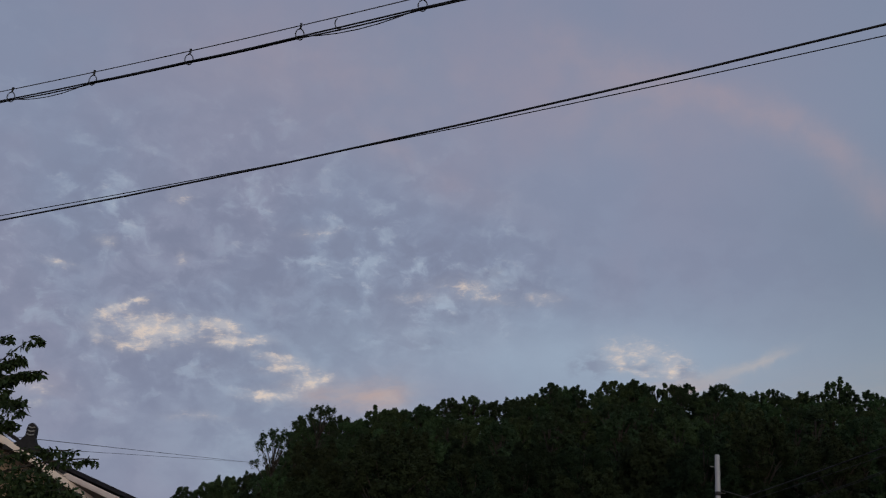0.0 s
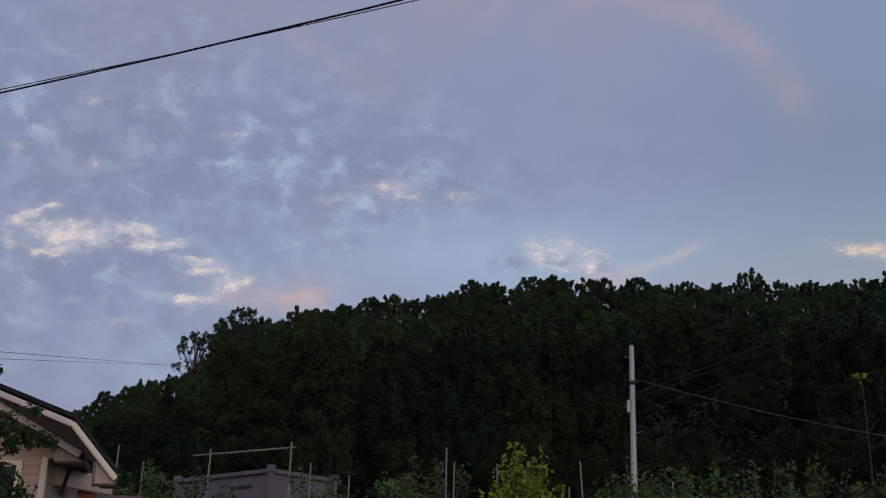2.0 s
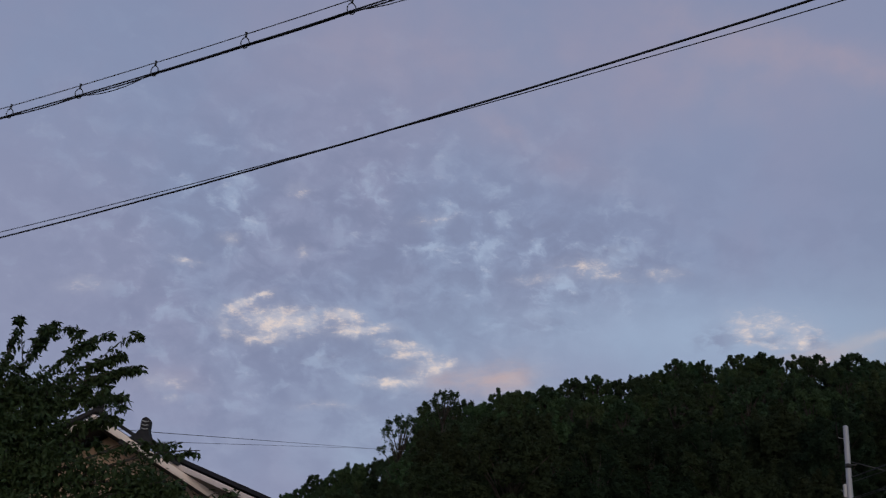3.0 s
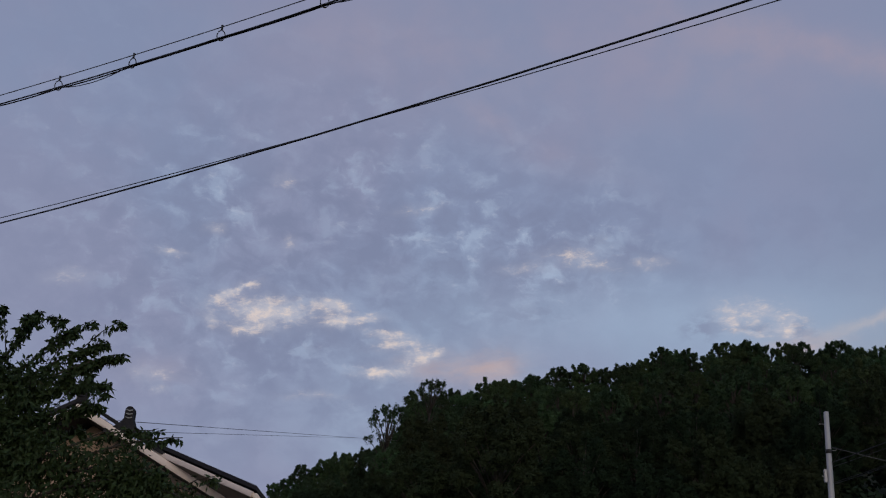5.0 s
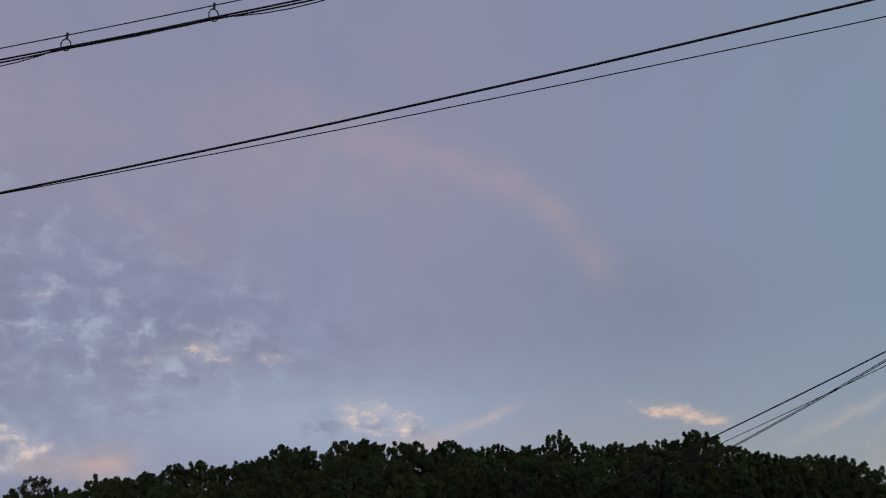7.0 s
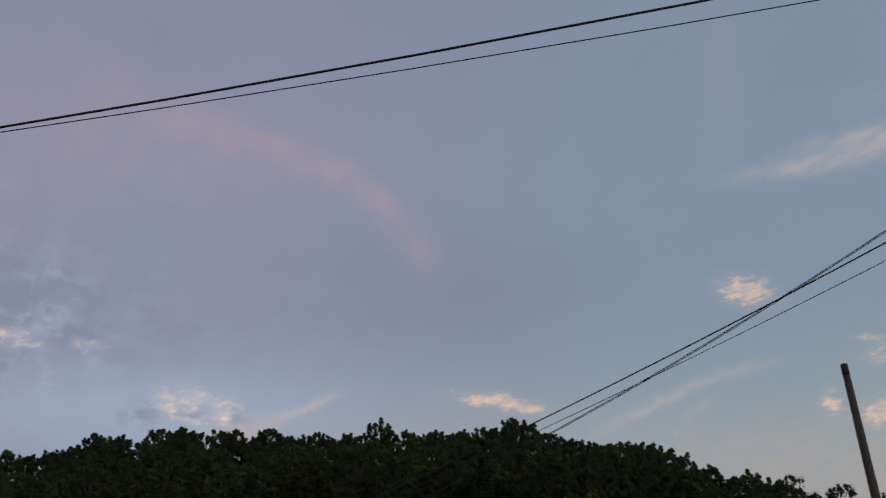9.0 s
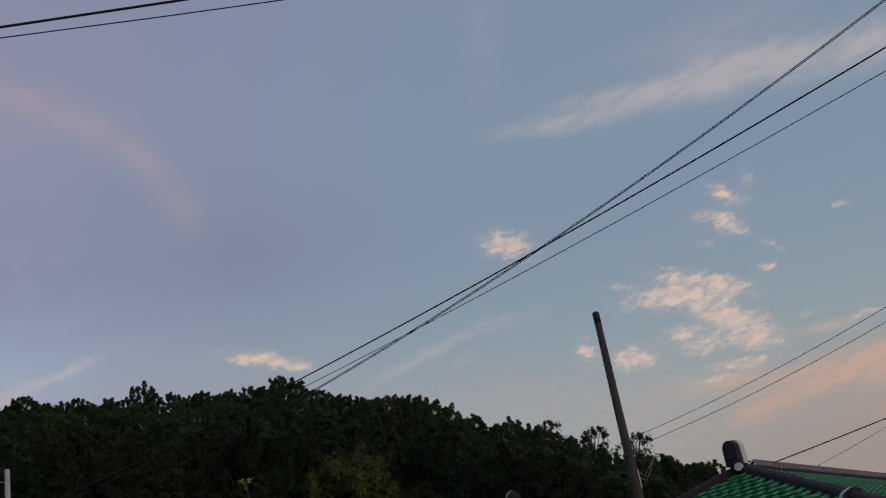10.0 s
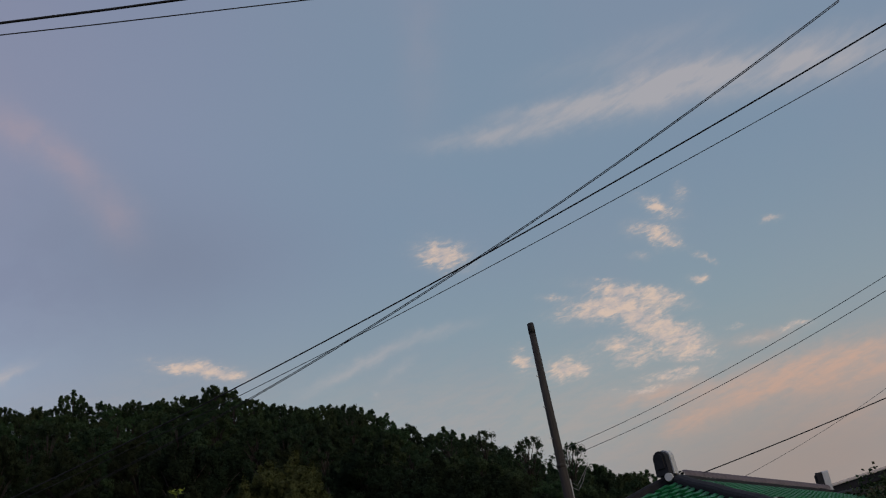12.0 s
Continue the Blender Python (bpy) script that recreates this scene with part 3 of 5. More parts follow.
def wood_tree(seed, height, radius, base, mat, sparse=1.0, leaf=0.155, lobes=18, tops=13, name="tree", per=17):
    """A broadleaf tree: tapered trunk, limbs, a body of leafy lobes, and separate rounded tufts at the top."""
    rng = np.random.default_rng(seed)
    tree = thing(name)
    bits, lob = [], []
    top = Vector((rng.normal(0, 0.3), rng.normal(0, 0.3), height * 0.86))
    tp = [Vector((0, 0, -0.6)), Vector((0.05, 0, height * 0.3)), top * 0.62, top]
    bits.append(tube(tp, [0.02 * height, 0.016 * height, 0.010 * height, 0.003 * height], 7))
    for k in range(lobes):
        f = (k + 0.5) / lobes
        a = k * 2.4 + rng.uniform(-0.4, 0.4)
        zz = base + (height - base) * (0.10 + 0.68 * f)
        rr = radius * (0.72 * math.sqrt(max(1 - (1.25 * (f - 0.35)) ** 2, 0.05))) * rng.uniform(0.7, 1.1)
        rx = radius * rng.uniform(0.22, 0.40) * (1.0 - 0.3 * f)
        lob.append((Vector((rr * math.cos(a), rr * math.sin(a), zz)), rx, rx * rng.uniform(0.75, 1.05)))
    for k in range(tops):
        a, out = k * 2.4 + rng.uniform(-0.5, 0.5), 0.82 * math.sqrt((k + 0.3) / tops)
        rx = radius * rng.uniform(0.10, 0.17)
        rz = rx * rng.uniform(2.0, 3.6)
        zt = height - radius * (0.75 * out ** 2 + rng.uniform(-0.16, 0.30))
        lob.append((Vector((top.x + out * radius * math.cos(a), top.y + out * radius * math.sin(a), zt - rz)), rx, rz))
    cs, ns = [], []
    for c, rx, rz in lob:
        s0 = top * min(max(c.z / height - 0.2, 0.25), 0.9)
        bits.append(tube([s0, s0.lerp(c, 0.55) + Vector((0, 0, 0.25)), c, c + Vector((0, 0, rz * 0.6))], [0.006 * height, 0.004 * height, 0.0025 * height, 0.001 * height], 5))
        m, d = tuft(c, rx, rz, rng, sparse, 0.12, per, 0.6 if rz > 1.3 * rx else 0.0)
        cs.append(m)
        ns.append(d)
        for k in range(5):
            g = rng.normal(size=3) * [1, 1, 0.5] + [0, 0, 0.5]
            g /= np.linalg.norm(g)
            m, d = tuft(np.array(c) + g * [rx, rx, rz] * 0.9, rx * 0.30, rx * rng.uniform(0.3, 0.6), rng, sparse, 0.08, per)
            cs.append(m)
            ns.append(d)
    vs, fs = join(bits)
    part("trunk", mesh_of("trunk", vs, fs, BARK, True), BARK, tree)
    part("crown", crown_mesh("crown", np.concatenate(cs), np.concatenate(ns), leaf, rng, mat), mat, tree)
    return tree


def hill_tree(label, *args, **more):
    return tagged(wood_tree(*args, **more), label, "tree", "trees on the hill")


KINDS = [
    hill_tree("dense green broadleaf tree on the hill", 11, 10.0, 2.7, 0.9, LEAF),
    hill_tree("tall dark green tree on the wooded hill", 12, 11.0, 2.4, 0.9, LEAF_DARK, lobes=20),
    hill_tree("broad dark green tree on the hill", 13, 9.4, 3.0, 0.9, LEAF, tops=16),
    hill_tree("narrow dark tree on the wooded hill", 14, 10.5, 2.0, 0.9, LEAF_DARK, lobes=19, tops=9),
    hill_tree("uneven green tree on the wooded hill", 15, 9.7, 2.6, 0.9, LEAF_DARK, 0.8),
    hill_tree("green tree with tufted top on the hill", 18, 10.2, 2.3, 0.9, LEAF, 0.9, tops=11),
]
HEIGHTS = (10.0, 11.0, 9.4, 10.5, 9.7, 10.2)
# near trees wear the darkened leaf colours, so the foot looks shaded
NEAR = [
    hill_tree("dense shade-darkened tree at the foot of the hill", 41, 10.0, 3.1, 1.2, LEAF_FOOT_SHADE, 1.5, 0.12, 20, per=20),
    hill_tree("broad shade-darkened tree at the foot of the hill", 42, 9.2, 3.3, 0.9, LEAF_FOOT_SHADE, 1.5, 0.12, 20, per=20),
    hill_tree("tall shade-darkened olive tree at the foot of the hill", 43, 10.4, 2.8, 1.2, LEAF_OLIVE, 1.5, 0.12, 20, per=20),
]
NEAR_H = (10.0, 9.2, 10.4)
AIRY = hill_tree("thin airy tree with gaps in its crown", 16, 9.5, 2.1, 3.0, LEAF_DARK, 0.3, 0.13, 12, 10, per=4)
BROAD = hill_tree("broad pale olive tree at the foot of the hill", 17, 11.5, 4.8, 2.0, LEAF_PALE, 1.1, 0.16, 30, 18, per=20)
DULL = hill_tree("broad dull olive tree on the slope", 19, 11.5, 4.6, 2.0, LEAF_OLIVE, 1.1, 0.16, 28, 18, per=20)


def put_tree(src, az, r, size, turn, squash=1.0):
    x, y = r * math.sin(radians(az)), r * math.cos(radians(az))
    ob = copy_thing(src, Matrix.Translation((x, y, ground_z(x, y) - 0.3)) @ Matrix.Rotation(turn, 4, "Z"))
    ob.scale = (size, size, size * squash)
    return ob


def room(az, r, lower):
    """How tall a tree may stand there before it rises over the hill's outline."""
    x, y = r * math.sin(radians(az)), r * math.cos(radians(az))
    return 1.6 + r * math.tan(radians(crest(az) - lower)) - ground_z(x, y) + 0.3


# broad pale trees: bearing, distance, height of the top in degrees
PALE = ((29.2, 86, 13.9), (10.3, 104, 15.6), (9.0, 80, 12.9), (12.2, 82, 12.6), (19.0, 92, 13.0))


def plant_hill():
    rng = random.Random(4)
    # the skyline, then a row close before it that fills the gaps
    for r0, lo, hi, step in ((RIDGE_R, -0.58, 0.0, 0.60), (RIDGE_R - 6, 0.0, 0.5, 0.95)):
        az = -13.2
        while az < 46.8:
            r = r0 + rng.uniform(-3, 3)
            k = rng.randrange(len(KINDS))
            h = room(az, r, rng.uniform(lo, hi))
            put_tree(KINDS[k], az, r, min(max(h / HEIGHTS[k], 0.6), 1.15), rng.uniform(0, 6.28))
            az += step * rng.uniform(0.7, 1.3)
    # the slope below, row by row
    for r, gap in ((160, 2.1), (149, 2.3), (137, 2.5), (124, 2.8), (111, 3.1)):
        az = -12.6 + rng.uniform(0, gap)
        while az < 45.5:
            k = rng.randrange(len(KINDS))
            size = min(rng.uniform(0.9, 1.2), room(az, r, 0.5) / HEIGHTS[k])
            if size > 0.4:
                put_tree(KINDS[k], az, r + rng.uniform(-4, 4), size, rng.uniform(0, 6.28), rng.uniform(0.85, 1.0))
            az += gap * rng.uniform(0.75, 1.25)
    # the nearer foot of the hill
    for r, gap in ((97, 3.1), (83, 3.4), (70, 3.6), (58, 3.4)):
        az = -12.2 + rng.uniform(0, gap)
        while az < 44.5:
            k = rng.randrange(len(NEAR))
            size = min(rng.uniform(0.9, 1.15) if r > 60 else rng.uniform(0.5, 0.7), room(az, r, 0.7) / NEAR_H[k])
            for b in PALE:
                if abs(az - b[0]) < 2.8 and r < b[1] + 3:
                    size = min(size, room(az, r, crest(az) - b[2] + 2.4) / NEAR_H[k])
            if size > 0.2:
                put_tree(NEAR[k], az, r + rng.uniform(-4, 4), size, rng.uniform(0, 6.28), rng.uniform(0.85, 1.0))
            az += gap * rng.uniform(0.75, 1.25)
    # thin trees that stand clear of the rest: bearing, height of the top in degrees
    for az, el in ((-8.3, 14.57), (-6.2, 15.87), (39.2, 13.37), (41.2, 12.68), (43.2, 12.0), (37.6, 13.57), (32.8, 15.57)):
        r = 150.0
        x, y = r * math.sin(radians(az)), r * math.cos(radians(az))
        put_tree(AIRY, az, r, (1.6 + r * math.tan(radians(el)) - ground_z(x, y)) / 9.5, rng.uniform(0, 6.28))
    for k, (az, r, el) in enumerate(PALE):
        x, y = r * math.sin(radians(az)), r * math.cos(radians(az))
        put_tree(DULL if k else BROAD, az, r, min((1.6 + r * math.tan(radians(el)) - ground_z(x, y)) / 11.6, 1.15), rng.uniform(0, 6.28))


plant_hill()


def undergrowth():
    """Shrubs and saplings that cover the slope between the trunks."""
    rng = np.random.default_rng(61)
    cs, ns = [], []
    for k in range(4200):
        az, r = rng.uniform(-12.5, 45.5), 46 + 126 * math.sqrt(rng.uniform())
        x, y = r * math.sin(radians(az)), r * math.cos(radians(az))
        h = rng.uniform(1.0, 3.2)
        m = 26
        d = rng.normal(size=(m, 3))
        d /= np.linalg.norm(d, axis=1, keepdims=True)
        d[:, 2] = np.abs(d[:, 2])
        cs.append(np.array([x, y, ground_z(x, y)]) + d * [h * 0.9, h * 0.9, h] * rng.uniform(0.6, 1.1, (m, 1)))
        ns.append(d + [0, 0, 0.3])
    # shrubs share the darkened leaf colour; shade under the trees is painted in
    o = part("undergrowth", crown_mesh("undergrowth", np.concatenate(cs), np.concatenate(ns), 0.55, rng, LEAF_FOOT_SHADE), LEAF_FOOT_SHADE)
    tagged(o, "shade-darkened shrubs covering the slope under the trees", "undergrowth", kind="stuff")


undergrowth()
for src in (*KINDS, *NEAR, AIRY, BROAD, DULL):
    for o in (*src.children_recursive, src):
        bpy.data.objects.remove(o)


# ---- overhead lines ----
def sag_curve(a, b, sag, n=40, lo=0.0, hi=1.0):
    a, b = Vector(a), Vector(b)
    out = []
    for k in range(n + 1):
        f = lo + (hi - lo) * k / n
        p = a.lerp(b, f)
        p.z -= 4 * sag * f * (1 - f)
        out.append(p)
    return out


def cable(a, b, sag, radius, label, mat=CABLE, group="", n=40):
    vs, fs = tube(sag_curve(a, b, sag, n), [radius] * (n + 1), 8)
    ob = part("overhead_cable", mesh_of("overhead_cable", vs, fs, mat, True), mat)
    return tagged(ob, label, "cable", group)


cable((-26.1, 21.21, 8.97), (17.4, -4.86, 6.81), 2.98, 0.0062, "black overhead cable sagging across the yard", group="cables over the yard")
cable((-26.1, 20.18, 8.06), (17.4, -3.99, 6.55), 2.39, 0.0030, "thin dark wire beside the overhead cable", group="cables over the yard")
cable((7.85, 31.98, 8.60), (17.4, 6.96, 10.99), 0.39, 0.015, "thick black cable from the steel pole", group="cables from the steel pole")
cable((7.85, 31.98, 8.06), (17.4, 8.90, 11.97), 0.82, 0.0085, "thin black cable of a close pair", group="cables from the steel pole")
cable((7.87, 31.98, 8.02), (17.4, 8.90, 11.94), 0.81, 0.0085, "thin black cable of a close pair", group="cables from the steel pole")
cable((7.85, 31.8, 8.45), (17.4, 2.00, 10.33), 0.46, 0.0075, "thin black cable from the steel pole", group="cables from the steel pole")
cable((7.85, 31.98, 9.02), (37.7, 32.61, 8.71), 1.61, 0.012, "dark cable sagging before the wood", WIRE, group="cables from the steel pole")
cable((20.5, 21.75, 7.60), (18.85, 3.82, 8.69), 0.48, 0.0068, "dark cable from the wooden pole", WIRE, group="cables from the wooden pole")
cable((20.5, 21.75, 7.36), (18.85, 3.76, 8.47), 0.50, 0.0068, "dark cable from the wooden pole", WIRE, group="cables from the wooden pole")
cable((14.57, 12.30, 4.55), (23.2, 3.55, 7.45), 0.24, 0.009, "black service cable rising from the tiled ridge")
cable((15.22, 11.95, 4.41), (21.9, 11.3, 6.95), 0.14, 0.0035, "very thin pale wire above the tiled roof", WIRE)
cable((-13.05, 20.18, 6.41), (-20.88, 155.27, 36.2), 0.0, 0.012, "thin wire running to the wooded hill", WIRE, group="wires behind the house")
cable((-13.05, 20.16, 5.98), (-23.08, 152.18, 35.70), 0.0, 0.010, "thin wire running to the wooded hill", WIRE, group="wires behind the house")

MA, MB, MSAG = Vector((-13.05, 12.27, 6.93)), Vector((6.52, 1.26, 5.48)), 0.77


def on_messenger(x):
    f = (x - MA.x) / (MB.x - MA.x)
    p = MA.lerp(MB, f)
    p.z -= 4 * MSAG * f * (1 - f)
    return p


RINGS_X = [-2.98 - 0.66 * k for k in range(14, 0, -1)] + [-2.98, -2.34, -1.66, -0.96, -0.27, 0.44] + [0.44 + 0.71 * k for k in range(1, 8)]
ALONG = (MB - MA).normalized()


def aerial_bundle():
    """A messenger wire with ring hangers that carry a bundle of cables."""
    line = thing("aerial_cable_bundle", (0, 0, 0), "black cable bundle hung by rings from a wire", "cable bundle")
    vs, fs = tube([on_messenger(MA.x + (MB.x - MA.x) * k / 60) for k in range(61)], [0.0032] * 61, 7)
    part("messenger_wire", mesh_of("messenger_wire", vs, fs, WIRE, True), WIRE, line)
    for name, radius, drop, hang, shift, seed in (("cable", 0.0050, 0.074, 0.003, 0.0, 1), ("cable", 0.0046, 0.080, 0.008, 0.006, 2), ("cable", 0.0030, 0.078, 0.045, -0.008, 3)):
        rng = random.Random(seed)
        pts = []
        side = Vector((-ALONG.y, ALONG.x, 0)).normalized() * shift
        for k in range(len(RINGS_X) - 1):
            h = hang * rng.choice((0.15, 0.5, 1.0))
            for j in range(6):
                f = j / 6
                p = on_messenger(RINGS_X[k] + (RINGS_X[k + 1] - RINGS_X[k]) * f)
                pts.append(p + side - Vector((0, 0, drop + h * 4 * f * (1 - f))))
        vs, fs = tube(pts, [radius] * len(pts), 7)
        part(name, mesh_of(name, vs, fs, CABLE, True), CABLE, line)
    cross = Vector((ALONG.y, -ALONG.x, 0)).normalized()

    def ring(open_=False):
        """An oval wire ring with a clip above it, in the plane that faces along the yard."""
        bits = []
        n = 18
        lo, hi = (0.35, 0.85) if open_ else (0.28, 1.22)
        pts = []
        for k in range(n + 1):
            a = 2 * math.pi * (lo + (hi - lo) * k / n)
            pts.append(0.024 * math.cos(a) * (ALONG * 0.8 - cross * 0.6) + Vector((0, 0, -0.060 + 0.036 * math.sin(a))))
        bits.append(tube(pts, [0.0034] * (n + 1), 6))
        if not open_:
            bits.append(tube([pts[0], Vector((0, 0, -0.012)), Vector((0, 0, 0.012))], [0.004, 0.006, 0.008], 6))
            bits.append(tube([pts[-1], pts[-1] + ALONG * -0.012 + Vector((0, 0, 0.028))], [0.004, 0.003], 6))
        vs, fs = join(bits)
        return mesh_of("ring_hanger", vs, fs, CABLE, True)

    closed, loose = ring(), ring(True)
    for k, x in enumerate(RINGS_X):
        o = part("ring_hanger", closed, CABLE, line)
        o.matrix_basis = Matrix.Translation(on_messenger(x)) @ Matrix.Rotation((k * 0.7) % 0.5 - 0.25, 4, "Z")
    o = part("ring_hanger", loose, CABLE, line, "sprung-open loose ring")
    o.matrix_basis = Matrix.Translation(on_messenger(-0.73) + Vector((0, 0, 0.012)))


aerial_bundle()


# ---- poles ----
def steel_pole():
    x, y = 7.80, 32.06
    zb = ground_z(x, y)
    p = thing("utility_pole", (x, y, zb), "slim galvanised steel utility pole in the orchard", "utility pole")
    h = 10.02 - zb
    vs, fs = tube([(0, 0, -0.5), (0, 0, h * 0.4), (0, 0, h - 0.03), (0, 0, h)], [0.098, 0.088, 0.068, 0.055], 16)
    part("shaft", mesh_of("shaft", vs, fs, STEEL, True), STEEL, p)
    vs, fs = tube([(0, 0, h * 0.475), (0, 0, h * 0.475 + 0.06)], [0.092, 0.092], 16)
    part("joint_band", mesh_of("joint_band", vs, fs, STEEL, True), STEEL, p)
    vs, fs = tube([(0, 0, h - 1.16), (0, 0, h - 1.05)], [0.086, 0.086], 16)
    part("clamp_band", mesh_of("clamp_band", vs, fs, DARK_CAP, True), DARK_CAP, p, "dark cable clamp band")
    bm = bmesh.new()
    box(bm, (-0.16, -0.05, h - 1.95), (-0.085, 0.05, h - 1.6), 0.008)
    part("junction_box", bm, STEEL, p)
    for k in range(5):
        sgn = 1 if k % 2 else -1
        zz = h - 0.35 - 0.72 * k
        vs, fs = tube([(0.05 * sgn, 0, zz), (0.2 * sgn, 0, zz), (0.205 * sgn, 0, zz + 0.03)], [0.009, 0.009, 0.009], 6)
        part("step_bolt", mesh_of("step_bolt", vs, fs, STEEL, True), STEEL, p)


def wood_pole():
    x, y = 20.53, 21.82
    zb = ground_z(x, y)
    p = thing("utility_pole", (x, y, zb), "dark weathered wooden utility pole leaning slightly", "utility pole")
    h = 11.12 - zb
    vs, fs = tube([(0.02, -0.06, -0.5), (0, -0.03, h * 0.35), (0.01, 0, h * 0.7), (0.0, 0, h - 0.28)], [0.155, 0.135, 0.108, 0.088], 16)
    part("shaft", mesh_of("shaft", vs, fs, POLE_WOOD, True), POLE_WOOD, p)
    vs, fs = tube([(0, 0, h - 0.30), (0, 0, h - 0.02), (0, 0, h)], [0.093, 0.091, 0.075], 16)
    part("cap", mesh_of("cap", vs, fs, DARK_CAP, True), DARK_CAP, p, "black pole-top cap")
    for k in range(5):
        sgn = 1 if k % 2 else -1
        zz = h - 1.5 - 0.42 * k
        vs, fs = tube([(0.09 * sgn, 0, zz), (0.17 * sgn, 0, zz), (0.17 * sgn, 0, zz + 0.03)], [0.008] * 3, 6)
        part("step_bolt", mesh_of("step_bolt", vs, fs, STEEL, True), STEEL, p)
    vs, fs = tube([(0, 0, h - 3.95), (0, 0, h - 3.85)], [0.125, 0.125], 16)
    part("clamp_band", mesh_of("clamp_band", vs, fs, POLE_WOOD, True), POLE_WOOD, p)
    pts = [Vector((0.11, -0.02, h - 4.3)), Vector((0.30, -0.1, h - 4.45)), Vector((0.42, -0.2, h - 4.25)), Vector((0.55, -0.4, h - 3.95)), Vector((0.1, -0.6, h - 3.62))]
    for s_ in (0.0, 0.12):
        q = [a + Vector((0, 0, -s_ * (k < 3))) for k, a in enumerate(pts)]
        vs, fs = tube(q, [0.006] * 5, 6)
        part("drip_loop", mesh_of("drip_loop", vs, fs, STEEL, True), STEEL, p, "pale looped service wire")
    bm = bmesh.new()
    box(bm, (0.10, -0.06, h - 4.75), (0.17, 0.03, h - 4.25), 0.01)
    part("junction_box", bm, STEEL, p)


steel_pole()
wood_pole()


# ---- end tiles ----
def end_tile(at, turn, wide=0.24, tall=0.40, deep=0.16, label="dark rounded ridge-end tile with a white rim", tilt=0.0):
    """A horseshoe-topped ridge-end ornament: dark face, white lime rim behind it, raised inner oval."""
    e = thing("ridge_end_tile", at, label, "roof ornament", "ridge-end tiles")
    e.rotation_euler = (tilt, 0, turn)

    def outline(w, t, n=14):
        pts = [(-w / 2 * 1.08, 0.0), (-w / 2, t - w / 2)]
        pts += [(-w / 2 * math.cos(math.pi * k / n), t - w / 2 + w / 2 * math.sin(math.pi * k / n)) for k in range(1, n)]
        return pts + [(w / 2, t - w / 2), (w / 2 * 1.08, 0.0)]

    def slab(w, t, y0, y1, z0=0.0):
        o = outline(w, t)
        n = len(o)
        vs = [(x, y0, z + z0) for x, z in o] + [(x, y1, z + z0) for x, z in o]
        fs = [tuple(range(n)), tuple(range(2 * n - 1, n - 1, -1))] + [((k + 1) % n, k, k + n, (k + 1) % n + n) for k in range(n)]
        return vs, fs

    part("face", mesh_of("face", *slab(wide, tall, -deep / 2, 0.0), SLATE), SLATE, e)
    part("rim", mesh_of("rim", *slab(wide * 1.16, tall + wide * 0.08, 0.002, deep / 2), LIME), LIME, e, "white lime-plaster rim")
    part("boss", mesh_of("boss", *slab(wide * 0.66, tall * 0.62, -deep / 2 - 0.025, -deep / 2 + 0.004, tall * 0.26), RIDGE_DARK), RIDGE_DARK, e)
    return e


# ---- green tiled house ----
APEX = Vector((13.75, 12.10, 4.42))
RE = Vector((0.963, 0.271, 0))
RN = Vector((0.271, -0.963, 0))
FALL = 0.44


def tile_mesh(name, w, l, mat):
    """A pan tile with a rolled profile and a rounded lower edge; x across, -y down the slope."""
    vs, fs = [], []
    n = 6
    for j, (y, lift) in enumerate(((0.02, 0.0), (-l * 0.6, 0.018), (-l, 0.042))):
        for k in range(n + 1):
            u = k / n
            wave = 0.022 * math.sin(math.pi * u) ** 2
            dip = -0.06 * math.sin(math.pi * u) if j == 2 else 0
            vs.append(((u - 0.5) * w, y + dip, lift + wave))
    for k in range(n + 1):
        u = k / n
        vs.append(((u - 0.5) * w, -l - 0.06 * math.sin(math.pi * u) + 0.006, 0.022 * math.sin(math.pi * u) ** 2 - 0.004))
    for j in range(3):
        for k in range(n):
            a = j * (n + 1) + k
            fs.append((a, a + n + 1, a + n + 2, a + 1))
    return mesh_of(name, vs, fs, mat)


def slope_frame(origin, across, down):
    """Axes on a roof slope: x across, y up the slope, z out of it."""
    y = -(down + Vector((0, 0, -FALL))).normalized()
    x = across
    z = x.cross(y).normalized()
    if z.z < 0:
        x, z = -x, -z
    m = Matrix((x, y, z)).transposed().to_4x4()
    m.translation = origin
    return m


